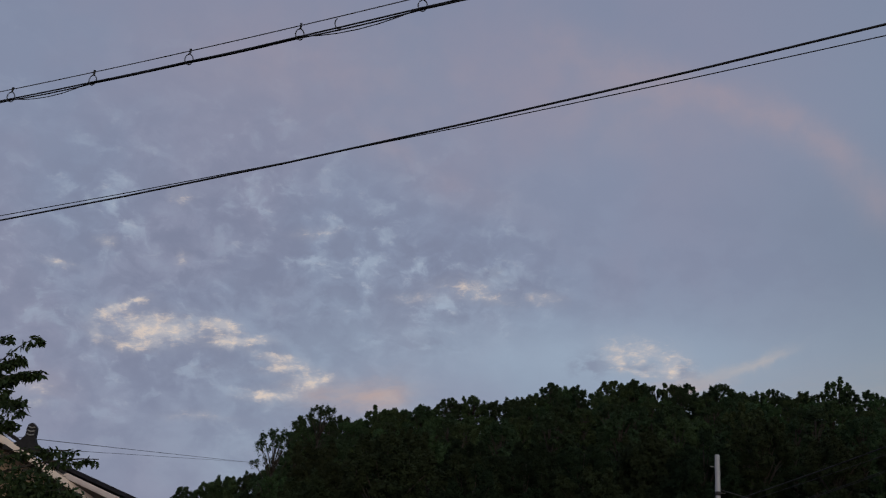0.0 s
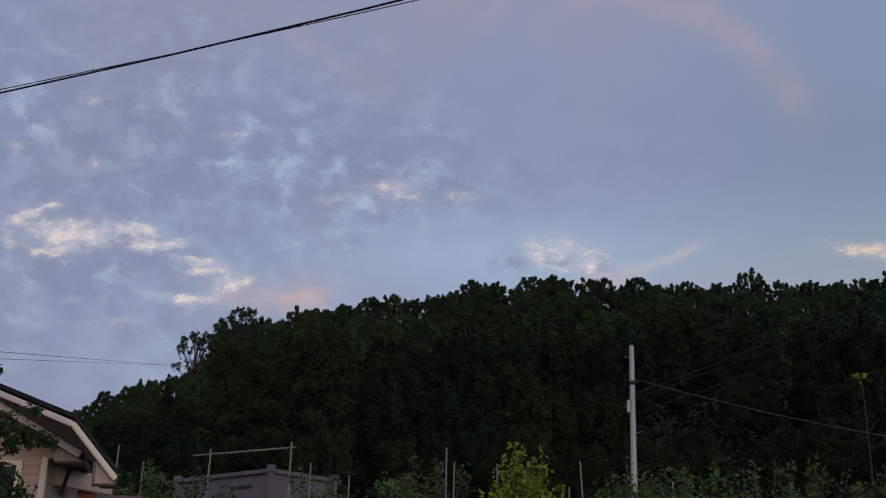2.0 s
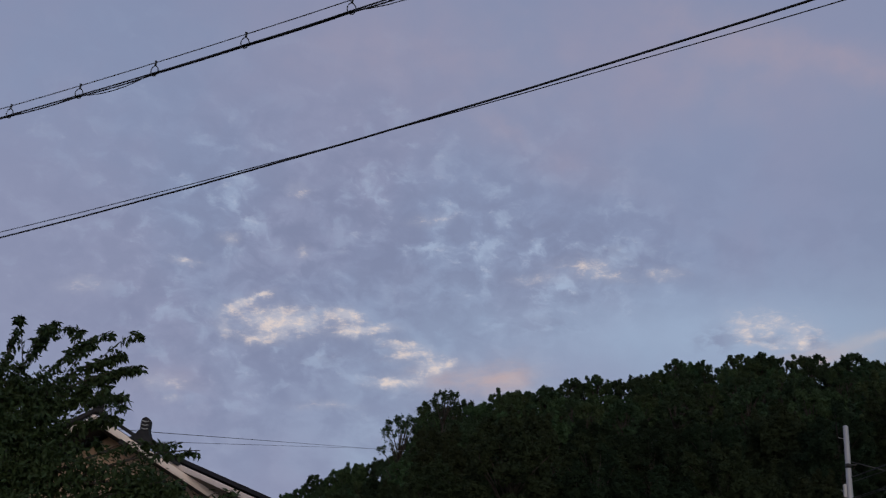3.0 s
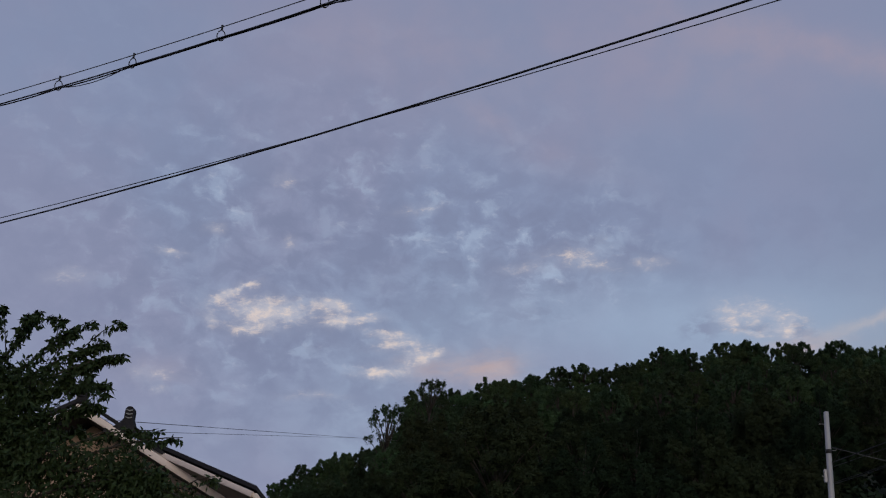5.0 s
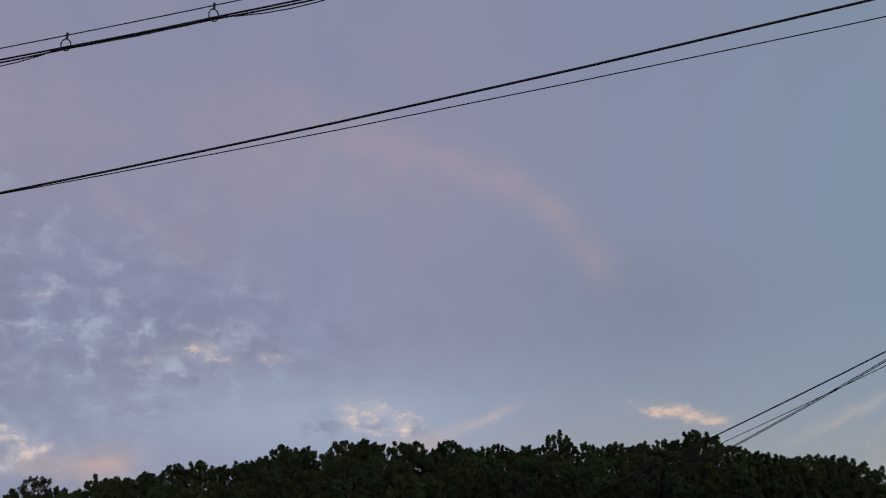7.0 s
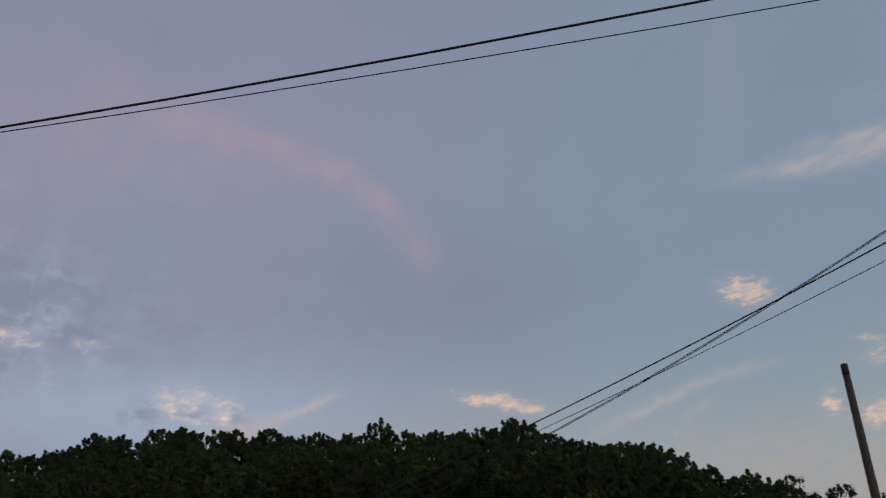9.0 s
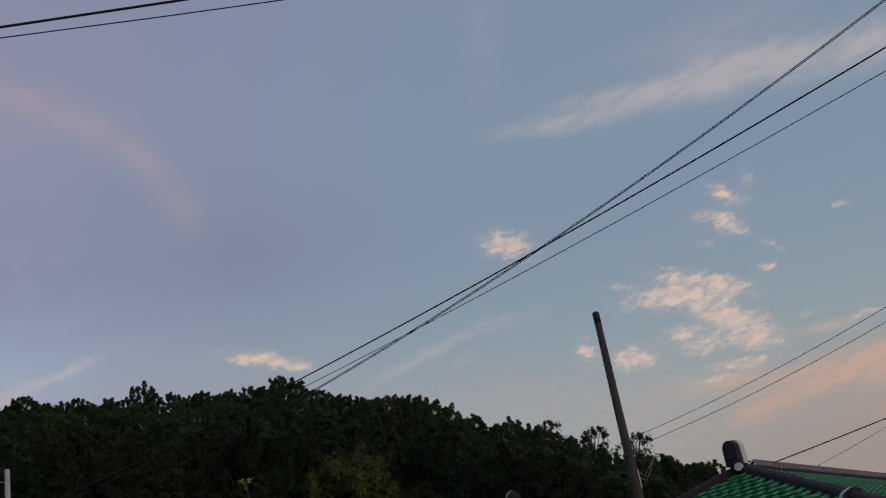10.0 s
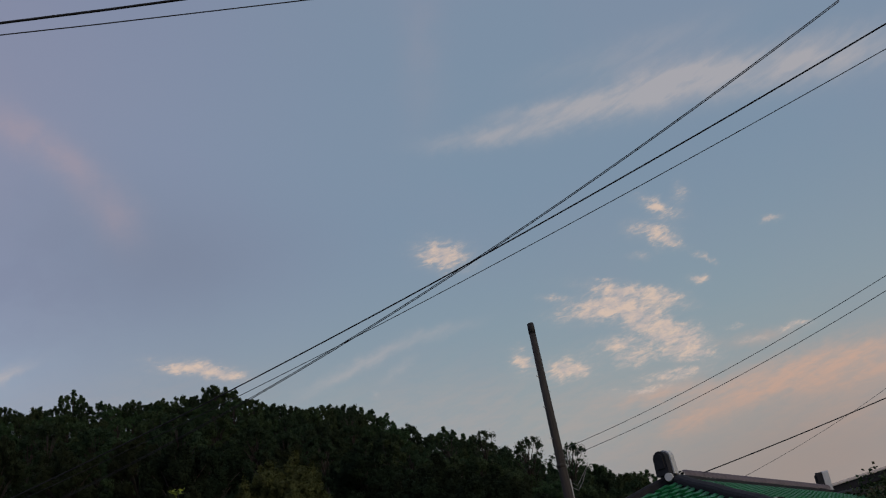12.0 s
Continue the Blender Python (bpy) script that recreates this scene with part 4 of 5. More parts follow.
def green_house():
    zb = 0.0
    h = thing("tiled_house", (APEX.x + 4, APEX.y + 1, zb), "village house with a green painted tile roof", "house")
    inv = Matrix.Translation(-h.location)
    run = 3.6
    length = 6.2
    near_l, near_r = APEX - RE * run + RN * run, APEX + RE * (length + 2) + RN * run
    far_l, far_r = APEX - RE * run - RN * run, APEX + RE * (length + 2) - RN * run
    end = APEX + RE * (length + 2)
    dz = Vector((0, 0, -FALL * run))
    vs = [APEX, near_l + dz, far_l + dz, end, near_r + dz, far_r + dz]
    vs += [v - Vector((0, 0, 0.12)) for v in vs]
    fs = [(0, 2, 1), (0, 1, 4, 3), (0, 3, 5, 2), (6, 7, 8), (6, 9, 10, 7), (6, 8, 11, 9), (1, 2, 8, 7), (1, 7, 10, 4), (2, 5, 11, 8), (3, 4, 10, 9), (3, 9, 11, 5)]
    roof = part("roof", mesh_of("roof", [inv @ v for v in vs], fs, GREEN), GREEN, h, "green painted tile roof")
    c = [APEX - RE * (run - 0.7) + RN * (run - 0.7), APEX - RE * (run - 0.7) - RN * (run - 0.7), end - RN * (run - 0.7), end + RN * (run - 0.7)]
    vs = [inv @ Vector((p.x, p.y, 0)) for p in c] + [inv @ Vector((p.x, p.y, APEX.z - FALL * run - 0.1 + 0.25)) for p in c]
    part("wall", mesh_of("wall", vs, [(0, 1, 5, 4), (1, 2, 6, 5), (2, 3, 7, 6), (3, 0, 4, 7), (4, 5, 6, 7)], LIME), LIME, h)
    w, l = 0.18, 0.20
    k1 = math.hypot(1, FALL)
    # hip face, tile by tile
    tm = tile_mesh("tile", w, l * 1.12, GREEN)
    m = slope_frame(APEX, RN, -RE)
    rows = int(run * k1 / l)
    for r in range(rows):
        d = (r + 0.25) * l
        half = d / k1
        n = int(2 * half / w)
        for q in range(n):
            u = (q - (n - 1) / 2) * w + (0.5 * w if r % 2 and n > 1 else 0) * 0.5
            o = part("tile", tm, GREEN, roof)
            o.matrix_basis = inv @ m @ Matrix.Translation((u, -d, 0.012)) @ Matrix.Rotation(random.uniform(-0.02, 0.02), 4, "Z")
    # the long slope
    m = slope_frame(APEX, RE, RN)
    vs, fs = [], []
    base_v = [v.co.copy() for v in tm.vertices]
    base_f = [tuple(f.vertices) for f in tm.polygons]
    flip = 1 if m.to_3x3().col[0].dot(RE) > 0 else -1
    for r in range(rows):
        d = (r + 0.2) * l
        lo = -d / k1 + 0.15
        q = 0
        while lo + q * w < length + 1.9:
            tr = m @ Matrix.Translation((flip * (lo + q * w + 0.1), -d, 0.012)) @ Matrix.Rotation(random.uniform(-0.015, 0.015), 4, "Z")
            k = len(vs)
            vs += [inv @ tr @ v for v in base_v]
            fs += [tuple(i + k for i in f) for f in base_f]
            q += 1
    o = part("tile_field", mesh_of("tile_field", vs, fs, GREEN), GREEN, roof)
    tagged(o, kind="stuff")

    def ridge(a, b, wide, tall, name, mat, lift=0.0):
        """A plastered ridge with a rounded top, drawn from a to b."""
        a, b = Vector(a), Vector(b)
        n = 12
        x = (b - a).normalized()
        y = Vector((0, 0, 1)).cross(x).normalized()
        z = x.cross(y)
        prof = [(-wide / 2, -0.06), (-wide / 2, tall * 0.6), (-wide * 0.36, tall * 0.9), (0, tall), (wide * 0.36, tall * 0.9), (wide / 2, tall * 0.6), (wide / 2, -0.06)]
        vs, fs = [], []
        for k in range(n + 1):
            p = a.lerp(b, k / n) + z * (lift + 0.008 * math.sin(k * 2.1))
            vs += [inv @ (p + y * u + z * v) for u, v in prof]
        c = len(prof)
        for k in range(n):
            for j in range(c - 1):
                fs.append((k * c + j, k * c + j + 1, (k + 1) * c + j + 1, (k + 1) * c + j))
        fs += [tuple(range(c))[::-1], tuple(range(n * c, (n + 1) * c))]
        return part(name, mesh_of(name, vs, fs, mat), mat, roof)

    ridge(APEX + Vector((0, 0, 0.02)), near_l + dz, 0.18, 0.10, "hip_ridge", RIDGE_DARK, -0.02)
    ridge(APEX + Vector((0, 0, 0.02)), far_l + dz, 0.18, 0.10, "hip_ridge", RIDGE_DARK)
    ridge(APEX, APEX + RE * length, 0.26, 0.08, "main_ridge", RIDGE_DARK)
    ridge(APEX + RE * (length + 0.15) - Vector((0, 0, 0.06)), APEX + RE * (length + 2.2) + Vector((0, 0, 0.16)), 0.2, 0.08, "main_ridge", SLATE)
    # cap tiles along the main ridge, half round and lapped
    vs, fs = [], []
    for k in range(7):
        a = math.pi * k / 6
        for x, g in ((0.0, 1.0), (0.125, 1.04), (0.17, 1.34)):
            vs.append((x, 0.095 * g * math.cos(a), 0.085 * g * math.sin(a)))
    for k in range(6):
        for j in range(2):
            a = k * 3 + j
            fs.append((a, a + 1, a + 4, a + 3))
    cap = mesh_of("cap_tile", vs, fs, RIDGE_CAP, True)
    yaw = math.atan2(RE.y, RE.x)
    n = int((length - 0.25) / 0.155)
    for k in range(n):
        o = part("cap_tile", cap, RIDGE_CAP, roof)
        o.matrix_basis = inv @ Matrix.Translation(APEX + RE * (0.22 + 0.155 * k) + Vector((0, 0, 0.075))) @ Matrix.Rotation(yaw, 4, "Z")


green_house()
face = math.atan2(-RE.y, -RE.x) + math.pi / 2
end_tile(APEX + Vector((-0.12, 0, 0.08)), face - 0.12, 0.22, 0.37, 0.22)
end_tile(APEX + RE * 6.2 + Vector((0, 0, 0.06)), face - 1.0, 0.10, 0.38, 0.24)
end_tile(APEX + (RN - RE) * 2.5 + Vector((0, 0, -FALL * 2.5 - 0.13)), face + 0.7, 0.24, 0.23, 0.22)
disc = bmesh.new()
bmesh.ops.create_cone(disc, cap_ends=True, segments=20, radius1=0.066, radius2=0.06, depth=0.06)
dob = part("round_end_tile", disc, LIME)
dob.matrix_world = Matrix.Translation(APEX - RE * 0.24 + RN * 0.05 + Vector((0, 0, 0.03))) @ (-RE + RN * 0.25).to_track_quat("Z", "Y").to_matrix().to_4x4()
tagged(dob, "pale round end tile on the ridge", "roof ornament")


def wall_roof():
    """A short tiled wall cap in the neighbour's yard with an end tile on it."""
    x, y, z = 13.14, 18.06, 5.07
    zb = ground_z(x, y)
    w = thing("tiled_gate", (x, y, zb), "tile-capped yard gate with a white end tile", "gate")
    bm = bmesh.new()
    box(bm, (-0.2, -0.9, 0), (0.2, 0.9, z - zb - 0.25), 0.02)
    part("pier", bm, LIME, w)
    vs = [(-0.5, -1.1, z - zb - 0.25), (0.5, -1.1, z - zb - 0.25), (0.5, 1.1, z - zb - 0.25), (-0.5, 1.1, z - zb - 0.25), (0, -1.1, z - zb), (0, 1.1, z - zb)]
    part("cap", mesh_of("cap", vs, [(0, 1, 4), (2, 3, 5), (0, 4, 5, 3), (1, 2, 5, 4), (0, 3, 2, 1)], SLATE), SLATE, w)
    end_tile((x, y - 1.0, z - 0.04), face + 0.9, 0.22, 0.36, 0.16)


wall_roof()


# ---- white house with the gabled roof ----
def gable_house():
    f = Vector((-6.63, 16.44, 5.58))
    e1 = Vector((-3.68, 16.7, 4.02))
    h = thing("gabled_house", (-6.0, 17.6, 0.0), "pale sided house with white bargeboards and dark roof", "house")
    inv = Matrix.Translation(-h.location)

    def put(name, bm, mat, parent=h, label=""):
        bmesh.ops.transform(bm, matrix=inv, verts=bm.verts)
        return part(name, bm, mat, parent, label)

    def plate(pts, thick, down=Vector((0, 0, -1))):
        n = len(pts)
        vs = [Vector(p) for p in pts] + [Vector(p) + down * thick for p in pts]
        bm = bmesh.new()
        bv = [bm.verts.new(v) for v in vs]
        bm.faces.new(bv[:n])
        bm.faces.new(bv[n:][::-1])
        for k in range(n):
            bm.faces.new((bv[(k + 1) % n], bv[k], bv[k + n], bv[(k + 1) % n + n]))
        bmesh.ops.recalc_face_normals(bm, faces=bm.faces)
        return bm

    back = Vector((-1.2, 7.5, 0))
    slope = e1 - f
    left = Vector((f.x - slope.x, f.y, e1.z))
    # front gable roof, both slopes, with its white bargeboards
    put("roof", plate([f, f + back, e1 + back, e1], 0.12), SLATE)
    put("roof", plate([f, left, left + back, f + back], 0.12), SLATE)
    up = Vector((0, -0.10, 0.05))
    put("bargeboard", beam(f + up - Vector((0, 0.08, 0.06)), e1 + up - Vector((0, 0.08, 0.06)), 0.05, 0.095), WHITE, label="white bargeboard")
    put("bargeboard", beam(left + up - Vector((0, 0, 0.06)), f + up - Vector((0, 0, 0.06)), 0.05, 0.09), WHITE, label="white bargeboard")
    put("roof_edge", beam(f + up + Vector((0, 0, 0.05)), e1 + up + Vector((0.0, 0, 0.0)), 0.07, 0.05), SLATE)
    put("roof_edge", beam(left + up + Vector((0, 0, 0.04)), f + up + Vector((0, 0, 0.05)), 0.09, 0.07), SLATE)
    put("eave_return", plate([e1 + Vector((0.0, 0.0, -0.12)), e1 + Vector((-0.42, 0.0, 0.10)), e1 + Vector((-0.42, 0.0, -0.13))], 0.5, Vector((0, 1, 0))), SIDING)
    put("return_base", beam(e1 + Vector((-0.41, 0.22, -0.135)), e1 + Vector((0.0, 0.22, -0.125)), 0.42, 0.02), SOFFIT)
    # the wing behind: deep eave, its edge climbing back and then falling to its own eave
    a, p1, q = Vector((-5.75, 16.80, 5.10)), Vector((-3.57, 15.29, 4.19)), Vector((-3.00, 15.62, 3.54))
    e2 = e1 + Vector((0.03, 0.0, 0.0))
    put("wing_soffit", plate([a, p1, e2], 0.05), SOFFIT, label="brown boarded soffit")
    put("wing_soffit", plate([p1, q, e2], 0.05), SOFFIT, label="brown boarded soffit")
    lift = Vector((0.02, 0, 0.12))
    put("wing_roof", plate([a + lift, p1 + lift, e2 + lift], 0.06), SLATE)
    put("wing_roof", plate([p1 + lift, q + lift, e2 + lift], 0.06), SLATE)
    put("fascia", beam(a + Vector((0, -0.02, 0.03)), p1 + Vector((0, -0.02, 0.03)), 0.05, 0.075), WHITE, label="white fascia")
    put("fascia", beam(p1 + Vector((0.02, 0, 0.03)), q + Vector((0.02, 0, 0.03)), 0.05, 0.075), WHITE, label="white fascia")
    put("eave_return", plate([q + Vector((0.0, 0.05, -0.05)), q + Vector((-0.27, -0.02, 0.24)), q + Vector((-0.27, 0.02, -0.06))], 0.4, Vector((-0.3, 0.9, 0))), SIDING)
    put("return_base", beam(q + Vector((-0.26, 0.2, -0.065)), q + Vector((0.0, 0.2, -0.06)), 0.3, 0.02), SOFFIT)
    # walls
    wc = Vector((-4.27, 17.07, 0))
    wl = Vector((2 * f.x + 4.27, 17.07, 0))
    top = 3.98
    put("wall", plate([(wl.x, 17.1, top), (wc.x, 17.1, top), (wc.x, 23.5, top), (wl.x, 23.5, top)], top), SIDING)
    put("gable_wall", plate([(wl.x + 0.1, 17.09, top), (wc.x + 0.37, 17.09, top), (f.x, 17.09, f.z - 0.12)], 0.1, Vector((0, 1, 0))), TAN, label="tan gable panel")
    put("porch_wall", plate([(wc.x, 19.3, 3.75), (-3.3, 19.3, 3.75), (-3.3, 23.5, 3.75), (wc.x, 23.5, 3.75)], 3.75), SOFFIT)
    put("corner_post", beam((wc.x - 0.02, 17.06, 0), (wc.x - 0.02, 17.06, top), 0.09, 0.09, up=(0, 1, 0)), WHITE, label="white corner board")
    put("porch_beam", beam((wc.x + 0.02, 17.5, 3.92), (-3.62, 18.4, 3.90), 0.12, 0.26), SIDING)
    put("brick_pier", plate([(-4.06, 18.2, 3.76), (-3.84, 18.2, 3.76), (-3.84, 18.45, 3.76), (-4.06, 18.45, 3.76)], 3.76), BRICK, label="orange brick porch pier")
    put("downpipe", beam((-4.02, 17.5, 3.93), (-4.12, 17.55, 3.52), 0.05, 0.05, up=(1, 0, 0)), SLATE)
    put("gutter_bracket", beam((-4.02, 17.45, 3.94), (-3.86, 17.45, 3.94), 0.04, 0.05), SLATE)
    # lapped siding boards on the front wall
    vs = [(0, 0, 0), (1, 0, 0), (1, -0.004, 0.118), (0, -0.004, 0.118), (0, -0.020, 0), (1, -0.020, 0)]
    board = mesh_of("siding_board", [(x * (wc.x - wl.x - 0.1), y, z) for x, y, z in vs], [(4, 5, 2, 3), (0, 1, 5, 4)], SIDING)
    for k in range(20):
        o = part("siding_board", board, SIDING, h)
        o.matrix_basis = inv @ Matrix.Translation((wl.x, 17.09, 1.62 + 0.118 * k))
    # window with a white frame
    win = thing("window_1", (-4.87, 17.05, 2.97), "white framed window with dark glass", "window", kind="structure")
    bm = bmesh.new()
    for lo, hi in (((-0.5, -0.03, -0.9), (0.27, 0.03, -0.82)), ((-0.5, -0.03, 0.86), (0.27, 0.03, 0.95)), ((-0.5, -0.028, -0.82), (-0.42, 0.028, 0.86)), ((0.19, -0.028, -0.82), (0.27, 0.028, 0.86)), ((-0.13, -0.02, -0.82), (-0.09, 0.02, 0.86))):
        box(bm, lo, hi)
    part("window_frame", bm, WHITE, win)
    for lo, hi in (((-0.42, -0.006, -0.82), (-0.13, 0.006, 0.86)), ((-0.09, -0.006, -0.82), (0.19, 0.006, 0.86))):
        bm = bmesh.new()
        box(bm, lo, hi)
        part("pane", bm, GLASS, win)
    return f


gf = gable_house()


def horned_tile(at, turn):
    """A ridge end: a swept base that curls up into a narrow rounded tile with pale bands, and a small knob before it."""
    e = thing("ridge_end_tile", at, "dark curled ridge-end tile with pale bands", "roof ornament", "ridge-end tiles")
    e.rotation_euler = (0, 0, turn)
    deep = 0.09
    rise = [(-0.34, -0.04), (-0.32, 0.03), (-0.22, 0.05), (-0.13, 0.10), (-0.07, 0.18), (0.07, 0.18), (0.11, 0.08), (0.20, 0.03), (0.22, -0.06)]
    n = len(rise)
    vs = [(x, -deep, z) for x, z in rise] + [(x, deep, z) for x, z in rise]
    fs = [tuple(range(n))[::-1], tuple(range(n, 2 * n))] + [(k, (k + 1) % n, (k + 1) % n + n, k + n) for k in range(n)]
    part("base", mesh_of("base", vs, fs, SLATE), SLATE, e)
    arc = [(-0.068, 0.16), (-0.066, 0.30)] + [(-0.066 * math.cos(math.pi * k / 8), 0.31 + 0.066 * math.sin(math.pi * k / 8)) for k in range(1, 8)] + [(0.066, 0.30), (0.068, 0.16)]
    n = len(arc)
    vs = [(x, -deep * 0.8, z) for x, z in arc] + [(x, deep * 0.8, z) for x, z in arc]
    fs = [tuple(range(n))[::-1], tuple(range(n, 2 * n))] + [(k, (k + 1) % n, (k + 1) % n + n, k + n) for k in range(n)]
    part("face", mesh_of("face", vs, fs, SLATE), SLATE, e)
    for z in (0.20, 0.255, 0.31):
        vs, fs = tube([(-0.05, -deep * 0.8 - 0.004, z + 0.012), (0.0, -deep * 0.8 - 0.008, z - 0.006), (0.05, -deep * 0.8 - 0.004, z + 0.008)], [0.008, 0.010, 0.008], 6)
        part("band", mesh_of("band", vs, fs, BAND, True), BAND, e, "pale lime band")
    vs, fs = tube([(0.28, -0.12, -0.05), (0.28, 0.02, -0.04), (0.28, 0.16, -0.03)], [0.055, 0.06, 0.055], 14)
    part("knob", mesh_of("knob", vs, fs, SLATE, True), SLATE, e)


horned_tile((-5.86, 16.40, 5.20), 0.1)
end_tile((gf.x, gf.y - 0.05, gf.z + 0.02), 0.4, 0.15, 0.34, 0.14, "grey ridge-end tile half hidden by leaves")


# ---- fruit tree in the yard ----
def spray(path, wide, count, rng):
    """Leaf places hung along a branch, closer in towards its tip."""
    pts = np.array([list(p) for p in path])
    f = np.sqrt(rng.uniform(0.01, 1.0, count))
    k = np.minimum((f * (len(pts) - 1)).astype(int), len(pts) - 2)
    u = (f * (len(pts) - 1) - k)[:, None]
    c = pts[k] * (1 - u) + pts[k + 1] * u
    return c + rng.normal(0, 1, (count, 3)) * [1, 1, 0.8] * (wide * (1.15 - 0.75 * f))[:, None] - [0, 0, 0.02]


def yard_tree():
    rng = np.random.default_rng(21)
    t = thing("fruit_tree", (-5.9, 10.9, 0.0), "leafy fruit tree with drooping dark green leaves", "tree")
    bits = [tube([(0, 0, -0.3), (0.05, 0.02, 1.0), (0.1, 0.05, 2.2), (0.25, 0.1, 3.3), (0.45, 0.15, 4.2)], [0.11, 0.09, 0.075, 0.05, 0.025], 9)]
    places = []

    def branch(s0, e, wide, count, subs):
        s0, e = Vector(s0), Vector(e)
        d = e - s0
        mid = s0.lerp(e, 0.55) + Vector((0, rng.normal(0, 0.05), 0.13 * d.length))
        path = [s0.lerp(mid, f / 7).lerp(mid.lerp(e, f / 7), f / 7) for f in range(8)]
        bits.append(tube(path, [0.016 * (1 - 0.12 * j) + 0.002 for j in range(8)], 5))
        places.append(spray(path, wide, count, rng))
        for k in range(subs):
            p = path[rng.integers(2, 6)]
            q = p + d.normalized() * rng.uniform(0.18, 0.42) + Vector((rng.normal(0, 0.10), rng.normal(0, 0.16), rng.normal(0.02, 0.14)))
            twig = [p, p.lerp(q, 0.5) + Vector((0, 0, 0.03)), q, q + Vector((0.03, 0, -0.04))]
            bits.append(tube(twig, [0.006, 0.005, 0.003, 0.002], 4))
            places.append(spray(twig, wide * 0.55, count // 5, rng))

    # long shoots that reach up and out, their tips bowed over
    for s0, e, wide, count, subs in (
        ((0.35, 0.2, 4.2), (0.46, 0.3, 5.22), 0.028, 180, 1), ((0.45, 0.2, 4.2), (0.87, 0.3, 5.30), 0.045, 430, 3), ((0.6, 0.2, 4.3), (1.28, 0.3, 5.14), 0.04, 320, 2),
        ((0.6, 0.2, 4.3), (1.66, 0.3, 4.99), 0.045, 460, 3), ((0.6, 0.2, 4.2), (1.86, 0.3, 4.86), 0.042, 460, 3), ((0.6, 0.2, 4.15), (1.76, 0.3, 4.54), 0.05, 480, 3),
        ((0.7, 0.2, 3.9), (1.70, 0.3, 4.32), 0.06, 480, 3), ((1.2, 0.2, 3.7), (2.28, 0.3, 4.08), 0.04, 150, 1), ((1.3, 0.2, 3.6), (2.60, 0.3, 4.02), 0.032, 180, 1),
        ((0.1, 0.1, 3.9), (0.05, 0.3, 4.88), 0.05, 340, 3), ((0.0, 0.1, 3.9), (-0.35, 0.2, 5.05), 0.05, 380, 3), ((-0.1, 0.1, 3.7), (-0.9, 0.1, 4.7), 0.06, 430, 3),
        ((1.3, 0.1, 3.6), (3.15, 0.3, 3.35), 0.06, 320, 4), ((1.3, 0.1, 3.4), (3.19, 0.3, 3.33), 0.07, 320, 4), ((1.4, 0.1, 3.3), (2.73, 0.3, 3.08), 0.08, 380, 4),
        ((1.3, 0.0, 3.3), (2.35, 0.1, 3.55), 0.08, 320, 4), ((1.3, 0.0, 3.1), (2.3, 0.1, 3.1), 0.09, 320, 4),
    ):
        branch(s0, e, wide, count, subs)
    # the thick of the crown
    for c, r, n in (((0.55, 0.2, 4.55), 0.28, 1000), ((0.98, 0.2, 4.48), 0.25, 620), ((0.1, 0.15, 4.5), 0.30, 800), ((0.45, 0.1, 4.25), 0.34, 1500), ((0.85, 0.15, 4.15), 0.36, 1700), ((0.0, 0.1, 4.1), 0.45, 2200), ((-0.7, 0.1, 4.0), 0.6, 2800),
                    ((0.75, 0.05, 3.75), 0.50, 2600), ((1.25, 0.1, 3.72), 0.36, 1100), ((1.75, 0.15, 3.62), 0.34, 620), ((2.11, 0.2, 3.65), 0.22, 700), ((2.37, 0.2, 3.37), 0.30, 1500), ((2.41, 0.2, 3.01), 0.26, 1000), ((2.11, 0.2, 3.09), 0.50, 2200), ((2.44, 0.2, 2.70), 0.60, 2400), ((0.2, 0.0, 3.3), 0.8, 3400), ((1.2, 0.0, 3.15), 0.6, 1500), ((-0.6, 0.0, 3.1), 0.7, 2200)):
        d = rng.normal(size=(n // 12, 3))
        d /= np.linalg.norm(d, axis=1, keepdims=True)
        q = np.array(c) + d * (r * rng.uniform(0.15, 1.0, (len(d), 1)) ** 0.45) * [1, 0.9, 0.85]
        places.append(np.repeat(q, 12, 0) + rng.normal(0, 0.05, (len(d) * 12, 3)))
        for k in range(0, len(d), 12):
            bits.append(tube([c, Vector(c).lerp(Vector(q[k]), 0.5) + Vector((0, 0, 0.04)), q[k]], [0.012, 0.007, 0.003], 4, False))
    vs, fs = join(bits)
    part("trunk", mesh_of("trunk", vs, fs, BARK, True), BARK, t)
    part("crown", leaf_mesh("crown", np.concatenate(places), 0.072, rng, LEAF_YARD, 0.75, 0.46), LEAF_YARD, t)


yard_tree()


